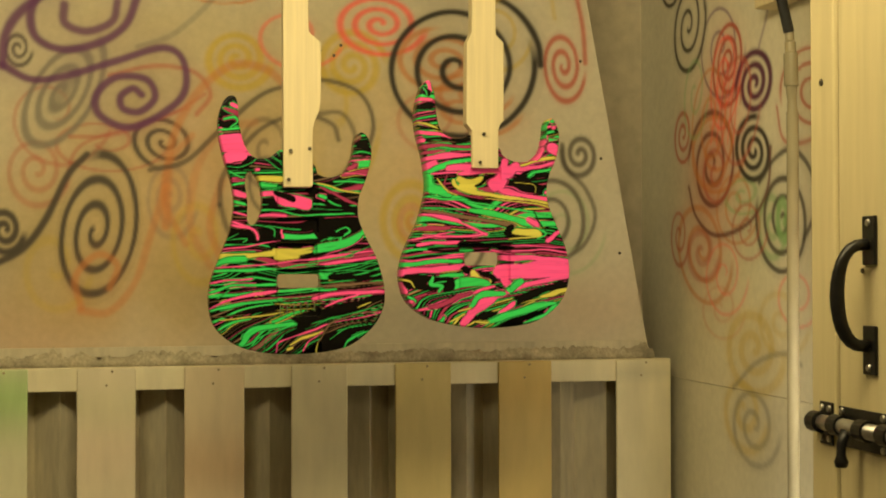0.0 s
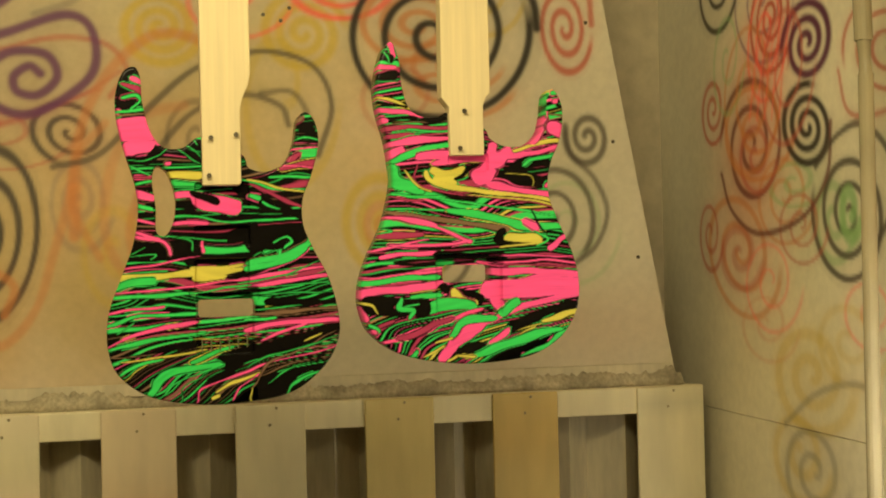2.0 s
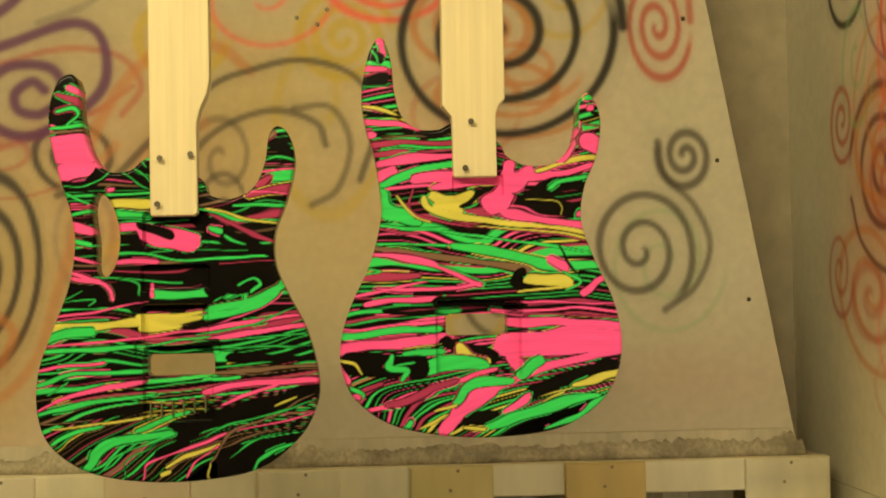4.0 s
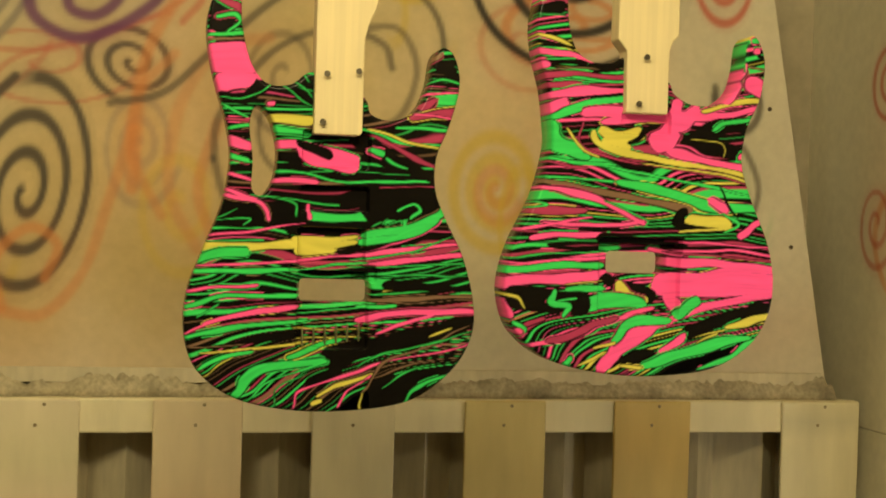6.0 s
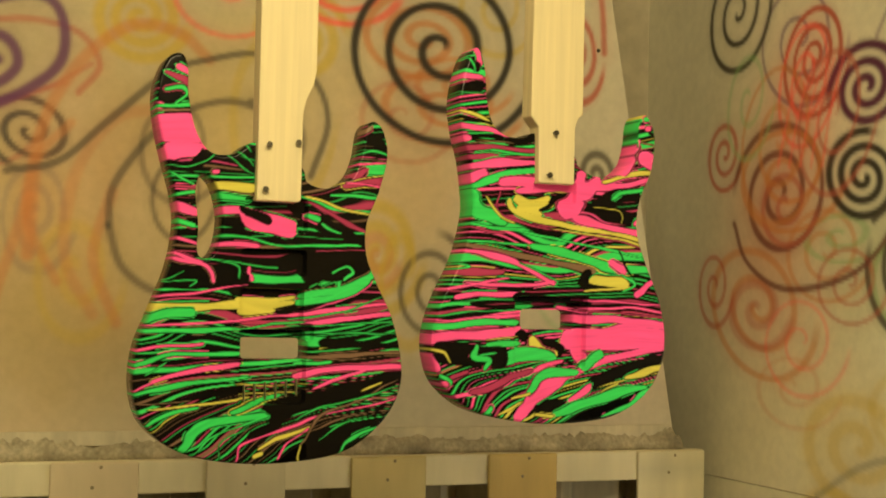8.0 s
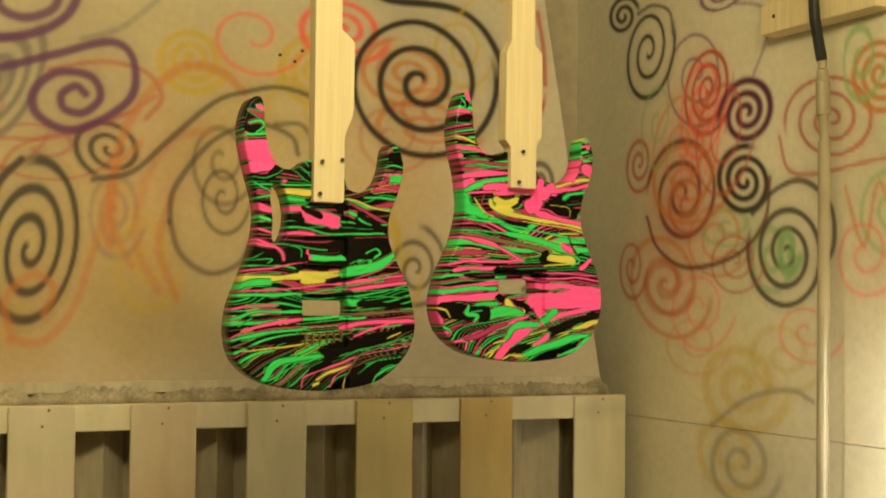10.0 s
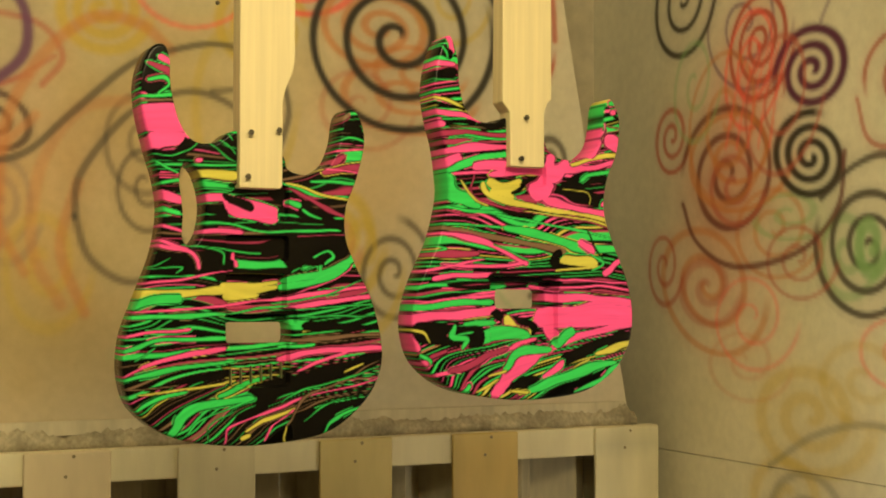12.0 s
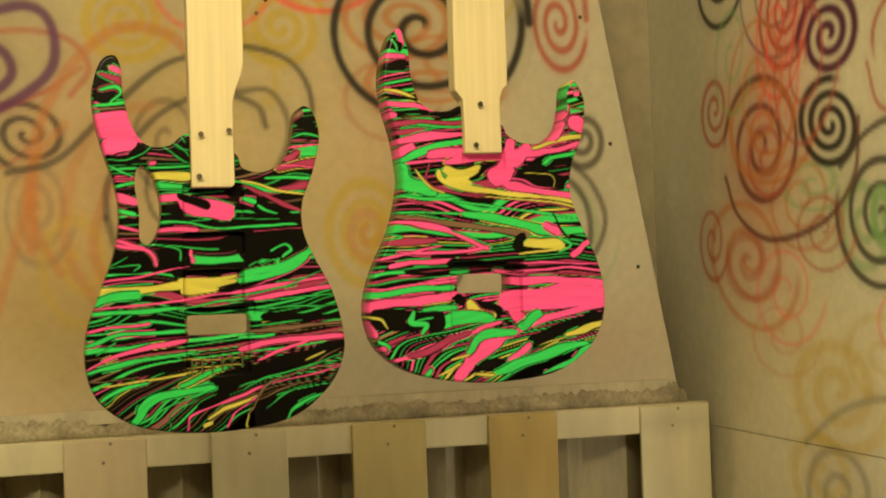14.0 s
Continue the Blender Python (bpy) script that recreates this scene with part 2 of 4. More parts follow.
board_spirals.append((0.211, 1.826, 0.071, 0.066, 3, YELLOW, 0.0079, 0.75, 0, 1, 0.00))
board_spirals.append((0.453, 1.819, 0.077, 0.077, 3.2, YELLOW, 0.0080, 0.72, 0, -1, 1.26))
board_spirals.append((0.586, 1.495, 0.077, 0.097, 3, YELLOW, 0.0101, 0.66, 0, 1, 0.00))
board_spirals.append((0.586, 1.489, 0.037, 0.048, 2, ORANGE, 0.0094, 0.48, 0, 1, 0.00))
board_spirals.append((0.415, 1.715, 0.102, 0.198, 1.3, YELLOW, 0.0099, 0.48, 0, 1, 1.88))
board_spirals.append((0.928, 1.479, 0.097, 0.117, 2.2, GREEN, 0.0048, 0.3, 0, 1, 1.26))
board_spirals.append((0.132, 1.451, 0.070, 0.105, 2, YELLOW, 0.0079, 0.42, 0, 1, 0.00))
board_spirals.append((-0.160, 1.392, 0.077, 0.104, 1.5, YELLOW, 0.0078, 0.36, 0, 1, 3.14))
board_spirals.append((0.331, 1.880, 0.107, 0.084, 1.5, HOTPINK, 0.0047, 0.54, 0, 1, 3.14))
board_spirals.append((0.775, 1.896, 0.077, 0.086, 2, YELLOW, 0.0054, 0.54, 0, 1, 0.00))
board_spirals.append((-0.061, 1.646, 0.134, 0.069, 1.6, RED, 0.0045, 0.48, 0, 1, 3.77))
board_spirals.append((-0.161, 1.702, 0.121, 0.125, 1.3, RED, 0.0045, 0.42, 0, 1, 1.88))
board_spirals.append((0.514, 1.910, 0.102, 0.071, 3.2, HOTPINK, 0.0070, 0.8, 0, 1, 1.26))
board_spirals.append((0.653, 1.835, 0.103, 0.073, 3, ORANGE, 0.0065, 0.7, 0, -1, 1.57))
board_spirals.append((0.696, 1.733, 0.134, 0.073, 2.2, ORANGE, 0.0064, 0.66, 0, 1, 1.26))
board_spirals.append((0.716, 1.770, 0.094, 0.059, 2, ORANGE, 0.0052, 0.6, 0, 1, 0.00))
board_spirals.append((0.624, 1.710, 0.091, 0.081, 2, RED, 0.0051, 0.36, 0, 1, 0.00))
board_spirals.append((0.678, 1.443, 0.074, 0.088, 2.6, DARK, 0.0058, 0.72, 0, 1, 2.20))
board_spirals.append((0.632, 1.466, 0.066, 0.140, 1.2, YELLOW, 0.0090, 0.54, 0, 1, 1.26))
board_lines.append((RED, 0.0052, 0.6, (-0.050, 1.784), (0.040, 1.806), (0.121, 1.796), (0.155, 1.750), (0.127, 1.708)))
board_lines.append((RED, 0.0045, 0.5, (-0.128, 1.656), (-0.039, 1.663), (0.074, 1.707), (0.143, 1.750)))
board_lines.append((RED, 0.0045, 0.45, (-0.138, 1.553), (-0.111, 1.634), (-0.016, 1.676), (0.109, 1.720)))
board_lines.append((GREY, 0.0058, 0.5, (0.006, 1.845), (0.074, 1.870), (0.132, 1.920), (0.166, 1.956)))
board_lines.append((ORANGE, 0.0097, 0.6, (0.064, 1.474), (0.074, 1.637), (0.121, 1.743), (0.195, 1.810), (0.266, 1.808), (0.314, 1.772)))
board_lines.append((ORANGE, 0.0084, 0.5, (0.064, 1.556), (0.032, 1.451), (0.002, 1.358), (-0.049, 1.299), (-0.105, 1.301)))
board_lines.append((ORANGE, 0.0077, 0.6, (-0.105, 1.307), (-0.116, 1.370), (-0.072, 1.416), (-0.033, 1.393), (-0.049, 1.347)))
board_lines.append((ORANGE, 0.0090, 0.38, (0.156, 1.392), (0.115, 1.474), (0.127, 1.592), (0.179, 1.674), (0.249, 1.694)))
board_lines.append((ORANGE, 0.0084, 0.5, (0.190, 1.381), (0.155, 1.474), (0.179, 1.569)))
board_lines.append((ORANGE, 0.0077, 0.45, (0.105, 1.438), (0.063, 1.522), (0.071, 1.607), (0.118, 1.664)))
board_lines.append((DARK, 0.0058, 0.7, (0.175, 1.520), (0.183, 1.583), (0.254, 1.675), (0.340, 1.712), (0.409, 1.695), (0.425, 1.660)))
board_lines.append((DARK, 0.0058, 0.65, (0.175, 1.520), (0.197, 1.460), (0.252, 1.426), (0.310, 1.446), (0.332, 1.489)))
board_spirals.append((0.277, 1.570, 0.053, 0.077, 2, DARK, 0.0049, 0.6, 0, 1, 0.00))
board_spirals.append((0.272, 1.641, 0.071, 0.095, 2, DARK, 0.0053, 0.48, 0, 1, 0.00))
board_spirals.append((-0.145, 1.747, 0.069, 0.137, 3.3, GREY, 0.0084, 0.85, -28, 1, 0.35))
board_lines.append((GREY, 0.0129, 0.6, (-0.161, 1.713), (-0.140, 1.748), (-0.117, 1.783)))
board_spirals.append((-0.230, 1.834, 0.029, 0.039, 2.2, DARK, 0.0045, 0.8, 0, 1, 1.26))
board_lines.append((PURPLE, 0.0090, 0.9, (-0.260, 1.799), (-0.207, 1.772), (-0.145, 1.778), (-0.036, 1.814), (0.056, 1.844), (0.099, 1.819), (0.100, 1.749), (0.040, 1.697), (-0.017, 1.678), (-0.070, 1.703), (-0.075, 1.744), (-0.036, 1.780), (0.024, 1.778), (0.042, 1.741), (0.012, 1.711), (-0.022, 1.716), (-0.027, 1.741), (-0.003, 1.758), (0.015, 1.746)))
board_lines.append((PURPLE, 0.0097, 0.9, (-0.260, 1.799), (-0.255, 1.859), (-0.223, 1.911), (-0.162, 1.959)))
board_lines.append((PURPLE, 0.0097, 0.9, (-0.195, 1.941), (-0.206, 1.900), (-0.193, 1.855), (-0.140, 1.834), (-0.067, 1.852), (-0.017, 1.890), (0.006, 1.949)))
board_lines.append((PURPLE, 0.0090, 0.85, (-0.140, 1.926), (-0.138, 1.888), (-0.095, 1.873), (-0.045, 1.895), (-0.034, 1.937)))
board_spirals.append((-0.077, 1.464, 0.087, 0.160, 3.1, DARK, 0.0077, 0.95, -8, 1, 4.85))
board_lines.append((DARK, 0.0077, 0.95, (-0.094, 1.621), (-0.133, 1.576), (-0.177, 1.484), (-0.221, 1.427), (-0.280, 1.393)))
board_spirals.append((-0.255, 1.466, 0.039, 0.050, 2.3, DARK, 0.0071, 0.95, 0, 1, 1.88))
board_spirals.append((0.061, 1.649, 0.069, 0.055, 2.5, DARK, 0.0059, 0.9, -20, 1, 4.54))
board_lines.append((DARK, 0.0058, 0.75, (0.032, 1.591), (0.103, 1.609), (0.167, 1.668), (0.254, 1.747), (0.314, 1.772), (0.391, 1.787), (0.469, 1.762), (0.500, 1.694), (0.475, 1.608)))
board_lines.append((DARK, 0.0058, 0.6, (0.379, 1.715), (0.433, 1.716), (0.461, 1.662), (0.442, 1.596), (0.403, 1.571)))
board_spirals.append((0.925, 1.834, 0.052, 0.087, 2.7, RED, 0.0061, 0.85, 5, 1, 4.49))
board_lines.append((RED, 0.0058, 0.8, (0.976, 1.841), (0.971, 1.916), (0.956, 1.991)))
board_spirals.append((0.963, 1.638, 0.044, 0.054, 2.3, DARK, 0.0061, 0.8, 0, -1, 4.50))
board_lines.append((DARK, 0.0058, 0.7, (0.922, 1.659), (0.932, 1.608), (0.975, 1.563), (0.998, 1.503), (0.975, 1.442), (0.928, 1.407)))
board_spirals.append((0.892, 1.497, 0.085, 0.100, 2.4, DARK, 0.0061, 0.78, 0, -1, 1.47))
board_spirals.append((0.685, 1.821, 0.178, 0.163, 3.15, BLACK, 0.0073, 0.97, 0, 1, 0.45))
board_lines.append((BLACK, 0.0077, 0.97, (0.873, 1.833), (0.867, 1.881), (0.837, 1.932), (0.795, 1.967), (0.748, 1.981), (0.695, 1.983), (0.638, 1.981), (0.600, 1.985), (0.585, 2.000)))
board_spirals.append((0.673, 2.051, 0.067, 0.047, 2, BLACK, 0.0071, 0.9, 0, 1, 0.00))
board_lines.append((YELLOW, 0.0052, 0.45, (0.764, 1.960), (0.818, 2.014), (0.889, 1.998), (0.906, 1.938)))
board_spirals.append((0.175, 1.963, 0.080, 0.024, 2, ORANGE, 0.0048, 0.72, 0, 1, 0.00))
wall_spirals.append((2.553, 1.848, 0.125, 0.114, 2.4, PURPLE, 0.0040, 0.6075, 30, -1, 5.13))
wall_spirals.append((2.513, 1.812, 0.085, 0.097, 3.6, RED, 0.0046, 0.97, 20, -1, 0.28))
wall_spirals.append((2.534, 1.782, 0.079, 0.118, 2.6, HOTPINK, 0.0040, 0.675, 15, -1, 0.37))
wall_spirals.append((2.754, 1.684, 0.056, 0.068, 2.5, RED, 0.0050, 0.81, 10, -1, 6.11))
wall_lines.append((HOTPINK, 0.0035, 0.45, (2.603, 1.650), (2.573, 1.744), (2.534, 1.812)))
wall_lines.append((HOTPINK, 0.0035, 0.45, (2.574, 1.648), (2.547, 1.742), (2.511, 1.808)))
wall_lines.append((HOTPINK, 0.0035, 0.45, (2.546, 1.646), (2.521, 1.739), (2.488, 1.806)))
wall_lines.append((HOTPINK, 0.0035, 0.45, (2.519, 1.644), (2.496, 1.736), (2.465, 1.803)))
wall_lines.append((HOTPINK, 0.0035, 0.45, (2.491, 1.642), (2.471, 1.734), (2.443, 1.801)))
wall_spirals.append((2.654, 1.428, 0.163, 0.119, 2.7, ORANGE, 0.0075, 0.6075, 20, -1, 0.91))
wall_spirals.append((2.654, 1.421, 0.095, 0.068, 2, RED, 0.0095, 0.4725, 0, -1, 3.14))
wall_spirals.append((2.779, 1.460, 0.058, 0.076, 2.2, RED, 0.0049, 0.675, 0, -1, 4.40))
wall_spirals.append((2.482, 1.513, 0.114, 0.087, 2.5, ORANGE, 0.0052, 0.54, 0, -1, 0.00))
wall_spirals.append((2.319, 1.474, 0.069, 0.077, 2, GREEN, 0.0074, 0.54, 0, -1, 3.14))
wall_spirals.append((2.445, 1.535, 0.112, 0.046, 2, GREEN, 0.0065, 0.4725, 0, -1, 3.14))
wall_spirals.append((2.404, 1.227, 0.141, 0.095, 2.4, YELLOW, 0.0125, 0.459, 0, -1, 5.65))
wall_spirals.append((2.448, 1.099, 0.114, 0.088, 2, YELLOW, 0.0114, 0.459, 0, -1, 3.14))
wall_spirals.append((2.402, 1.076, 0.115, 0.089, 2.4, GREY, 0.0075, 0.54, 0, -1, 5.65))
wall_lines.append((GREY, 0.0059, 0.55, (2.496, 1.142), (2.386, 1.200), (2.266, 1.224), (2.201, 1.207)))
wall_spirals.append((2.723, 1.921, 0.099, 0.115, 2.6, DARK, 0.0057, 0.97, 12, -1, 6.18))
wall_lines.append((DARK, 0.0047, 0.75, (2.632, 1.944), (2.647, 1.995), (2.707, 2.018), (2.763, 2.010)))
wall_spirals.append((2.820, 2.015, 0.063, 0.045, 2.3, DARK, 0.0057, 0.97, 10, 1, 5.20))
wall_spirals.append((2.475, 1.999, 0.077, 0.037, 2.3, PURPLE, 0.0052, 0.81, 0, -1, 5.03))
wall_lines.append((PURPLE, 0.0041, 0.5, (2.430, 1.971), (2.349, 1.948), (2.330, 1.891), (2.370, 1.820)))
wall_spirals.append((2.597, 1.606, 0.130, 0.121, 2.7, MAROON, 0.0067, 0.9, 0, -1, 4.40))
wall_lines.append((MAROON, 0.0053, 0.85, (2.723, 1.565), (2.683, 1.498), (2.579, 1.455), (2.423, 1.475), (2.337, 1.537), (2.321, 1.618)))
wall_spirals.append((2.582, 1.637, 0.152, 0.103, 2.2, ORANGE, 0.0060, 0.675, 0, -1, 4.40))
wall_spirals.append((2.581, 1.588, 0.081, 0.073, 2, RED, 0.0060, 0.675, 0, -1, 3.14))
wall_spirals.append((2.391, 1.750, 0.087, 0.069, 2.9, PLUM, 0.0077, 0.97, 0, -1, 5.31))
wall_spirals.append((2.396, 1.618, 0.089, 0.068, 3.1, BLACK, 0.0070, 0.97, 15, 1, 5.08))
wall_spirals.append((2.275, 1.476, 0.113, 0.106, 3.1, DARK, 0.0061, 0.9, 25, 1, 0.54))
wall_lines.append((DARK, 0.0059, 0.85, (2.372, 1.554), (2.304, 1.595), (2.229, 1.606), (2.158, 1.559), (2.148, 1.485), (2.187, 1.439)))
wall_spirals.append((2.269, 1.483, 0.036, 0.049, 1.5, GREEN, 0.0110, 0.81, 0, -1, 0.00))
wall_spirals.append((2.154, 1.709, 0.130, 0.084, 3, RED, 0.0047, 0.8, 10, -1, 5.76))
wall_lines.append((RED, 0.0041, 0.7, (2.294, 1.693), (2.270, 1.631), (2.205, 1.616), (2.079, 1.624), (1.950, 1.634)))
wall_spirals.append((2.028, 1.773, 0.078, 0.067, 3.3, ORANGE, 0.0058, 0.9, 25, -1, 4.59))
wall_spirals.append((1.961, 1.664, 0.052, 0.051, 2.5, RED, 0.0049, 0.8, 0, -1, 0.00))
wall_spirals.append((2.076, 1.807, 0.058, 0.083, 2, GREEN, 0.0058, 0.675, 0, -1, 3.14))
wall_lines.append((ORANGE, 0.0047, 0.6, (2.115, 1.586), (2.068, 1.483), (2.032, 1.589), (1.975, 1.481), (1.942, 1.552)))
wall_spirals.append((2.011, 1.546, 0.083, 0.090, 2, GREEN, 0.0056, 0.54, 0, -1, 3.14))
wall_spirals.append((2.067, 1.468, 0.087, 0.081, 2, HOTPINK, 0.0040, 0.4725, 0, -1, 3.14))
wall_spirals.append((2.603, 1.699, 0.123, 0.158, 2.5, ORANGE, 0.0054, 0.54, 10, -1, 6.11))
wall_spirals.append((2.466, 1.721, 0.103, 0.141, 2.2, RED, 0.0045, 0.6075, 15, -1, 4.14))
wall_spirals.append((2.687, 1.768, 0.075, 0.113, 2, GREEN, 0.0049, 0.405, 10, -1, 2.97))
wall_spirals.append((2.426, 1.465, 0.091, 0.069, 2.4, RED, 0.0044, 0.54, 0, -1, 5.65))
wall_spirals.append((2.538, 1.373, 0.117, 0.094, 2.2, HOTPINK, 0.0046, 0.378, 0, -1, 4.40))
wall_spirals.append((2.218, 1.333, 0.096, 0.064, 2, HOTPINK, 0.0042, 0.405, 0, -1, 3.14))
wall_spirals.append((2.283, 1.288, 0.117, 0.077, 2, YELLOW, 0.0086, 0.3375, 0, -1, 3.14))
wall_spirals.append((2.556, 1.302, 0.119, 0.071, 2, ORANGE, 0.0052, 0.27, 0, -1, 3.14))


def paint_wall(cv):
    cv.cloud(2.75, 1.55, 0.25, 0.5, (0.50, 0.44, 0.27), 0.35)
    cv.cloud(2.45, 1.25, 0.2, 0.15, YELLOW, 0.22)
    cv.cloud(2.62, 1.47, 0.13, 0.13, ORANGE, 0.30)
    cv.cloud(2.62, 1.6, 0.13, 0.16, RED, 0.34)
    cv.cloud(2.55, 1.75, 0.1, 0.12, HOTPINK, 0.2)
    cv.cloud(2.35, 1.05, 0.2, 0.12, GREY, 0.25)
    cv.cloud(2.38, 1.48, 0.1, 0.1, GREEN, 0.22)
    cv.cloud(2.05, 1.65, 0.12, 0.2, GREEN, 0.15)
    cv.cloud(2.0, 1.5, 0.15, 0.3, RED, 0.12)
    for a in wall_spirals:
        cv.spiral(*a)
    for a in wall_lines:
        cv.line(*a)


wall_east = tagged(part("wall_east", one_box(X_EAST + 0.014, X_EAST + 0.1, Y_POST, Y_NORTH, 0, Z_CEIL), PLASTER), "side wall clad in white boards airbrushed with coloured spirals", "wall", kind="structure")
for u0, u1, z0, z1, proud, step in ((Y_JOINT + 0.0015, Y_NORTH, Z_SEAM + 0.0007, Z_CEIL, 0, 0.0042), (Y_JOINT + 0.0015, Y_NORTH, 0.0, Z_SEAM - 0.0007, 0, 0.006),
                                    (Y_POST, Y_JOINT - 0.0015, Z_SEAM + 0.0007, Z_CEIL, 0.004, 0.005), (Y_POST, Y_JOINT - 0.0015, 0.0, Z_SEAM - 0.0007, 0.004, 0.008)):
    ob = painted_grid("wall_board", u0, u1, z0, z1, step, lambda u, z, d, p=proud: (X_EAST - p + d, u, z), paint_wall, base=(0.76, 0.715, 0.56))
    ob.parent = wall_east


def paint_panel(cv):
    cv.cloud(-0.2, 1.27, 0.28, 0.12, ORANGE, 0.36)
    # two browns: overspray, deepened to put the shading at the left into the colour
    cv.cloud(0.05, 1.36, 0.35, 0.14, (0.46, 0.36, 0.19), 0.75)
    cv.cloud(-0.15, 1.5, 0.25, 0.2, (0.55, 0.42, 0.18), 0.55)
    cv.cloud(0.1, 1.55, 0.35, 0.25, (0.62, 0.42, 0.14), 0.5)
    cv.cloud(0.35, 1.75, 0.35, 0.22, YELLOW, 0.30)
    cv.cloud(-0.1, 1.9, 0.3, 0.15, YELLOW, 0.2)
    cv.cloud(0.62, 1.62, 0.2, 0.18, ORANGE, 0.22)
    cv.cloud(0.15, 1.62, 0.16, 0.12, RED, 0.16)
    cv.cloud(0.55, 1.5, 0.25, 0.25, (0.60, 0.48, 0.2), 0.3)
    # soft grey: shadow below the hanging bodies, painted into the board colour
    cv.cloud(0.62, 1.28, 0.25, 0.08, (0.42, 0.39, 0.30), 0.35)
    cv.cloud(0.95, 1.3, 0.2, 0.08, ORANGE, 0.16)
    cv.cloud(0.0, 1.8, 0.2, 0.2, GREY, 0.22)
    cv.cloud(0.95, 1.55, 0.1, 0.2, GREEN, 0.08)
    for a in board_spirals:
        cv.spiral(*a)
    for a in board_lines:
        cv.line(*a)


panel_y = lambda x: 2.785
painted_panel = painted_grid("painted_board", -0.95, 1.14, 1.205, Z_CEIL - 0.002, 0.0042, lambda u, z, d: (u, panel_y(u) + d, z), paint_panel,
                             right_edge=lambda z: 1.119 - 0.183 * (z - 1.22), thick=0.018)
tagged(painted_panel, "large off-white board airbrushed with black, purple and orange spirals", "board")
for x, z in ((0.965, 1.845), (1.012, 1.63), (0.415, 1.84), (0.43, 1.862), (0.385, 1.85), (1.055, 1.42)):
    bm = bmesh.new()
    bmesh.ops.create_cone(bm, cap_ends=True, segments=12, radius1=0.0035, radius2=0.0028, depth=0.002, matrix=pose(x, panel_y(x) - 0.001, z, 90))
    part("screw", bm, SCREWS, painted_panel)

lip = prism([(-0.95, 1.206), (1.112, 1.206), (1.112, 1.2265), (-0.95, 1.2265)], 0.006, 0.001)
for v in lip.verts:
    v.co.y += panel_y(v.co.x) - 0.0065
part("bottom_lip", lip, FILTER, painted_panel, "narrow beige lip along the foot of the board")

# ---- slatted filter box under the board ----
filter_box = thing("slatted_filter_box", "off-white slatted wooden front with overspray stains and a pleated filter behind", "filter box", (0, 0, 0))
Y_RAIL = 2.755


def sprayed_box(name, x0, x1, y0, y1, z0, z1, tint, parent, spots=(), bevel=0.003):
    bm = bmesh.new()
    box(bm, x0, x1, y0, y1, z0, z1)
    bmesh.ops.bevel(bm, geom=list(bm.edges), offset=bevel, segments=2, affect="EDGES", profile=0.5)
    long_edges = [e for e in bm.edges if abs(e.verts[0].co.z - e.verts[1].co.z) > 0.1]
    if long_edges:
        bmesh.ops.subdivide_edges(bm, edges=long_edges, cuts=40, use_grid_fill=True)
    ob = part(name, bm, SLAT, parent)
    me = ob.data
    co = np.empty(len(me.vertices) * 3)
    me.vertices.foreach_get("co", co)
    co = co.reshape(-1, 3)
    cv = Canvas(co[:, 0] + co[:, 1], co[:, 2], np.array(tint) * 1.1)
    for cz, rz, colour, a in spots:
        cv.lay(a * np.exp(-((co[:, 2] - cz) / rz) ** 2), colour)
    att = me.color_attributes.new("paint", "FLOAT_COLOR", "POINT")
    att.data.foreach_set("color", np.c_[cv.rgb, np.ones(len(co))].astype(np.float32).ravel())
    return ob


OFFWHITE = (0.66, 0.60, 0.42)
sprayed_box("top_rail", -0.95, 1.163, Y_RAIL, Y_RAIL + 0.022, 1.139, 1.187, OFFWHITE, filter_box)
sprayed_box("bottom_rail", -0.95, 1.163, Y_RAIL, Y_RAIL + 0.022, 0.08, 0.16, OFFWHITE, filter_box)
SLATS = (
    (-0.752, -0.638, OFFWHITE, ()), (-0.537, -0.422, OFFWHITE, ()),
    (-0.322, -0.207, (0.60, 0.58, 0.40), ((1.13, 0.07, (0.22, 0.50, 0.10), 0.6),)),
    (-0.112, 0.004, (0.62, 0.55, 0.40), ((1.1, 0.05, (0.5, 0.5, 0.3), 0.5), (1.02, 0.08, (0.62, 0.42, 0.34), 0.25))),
    (0.101, 0.223, (0.60, 0.50, 0.34), ((0.98, 0.07, (0.6, 0.36, 0.2), 0.4),)),
    (0.320, 0.438, (0.64, 0.58, 0.40), ()),
    (0.540, 0.661, (0.57, 0.47, 0.22), ((1.05, 0.15, (0.55, 0.44, 0.15), 0.3),)),
    (0.766, 0.885, (0.55, 0.42, 0.16), ((1.12, 0.06, (0.55, 0.36, 0.08), 0.45),)),
    (1.033, 1.160, (0.62, 0.56, 0.38), ((1.165, 0.012, (0.36, 0.36, 0.28), 0.5),)),
)
for x0, x1, tint, spots in SLATS:
    slat = sprayed_box("slat", x0, x1, Y_RAIL - 0.007, Y_RAIL + 0.0, 0.08, 1.186, tint, filter_box, spots, bevel=0.0025)
    for dz in (0.0, 0.028):
        bm = bmesh.new()
        bmesh.ops.create_cone(bm, cap_ends=True, segments=10, radius1=0.0026, radius2=0.002, depth=0.0012, matrix=pose(x0 + 0.058 + 0.4 * dz, Y_RAIL - 0.0076, 1.151 + dz, 90))
        part("nail_head", bm, SLAT_NAIL, slat)
bm = bmesh.new()
xs = np.arange(-0.95, 1.16, 0.0535)
row = [(x, Y_RAIL + (0.05 if k % 2 else 0.115)) for k, x in enumerate(xs)]
lo = [bm.verts.new((x, y, 0.1)) for x, y in row]
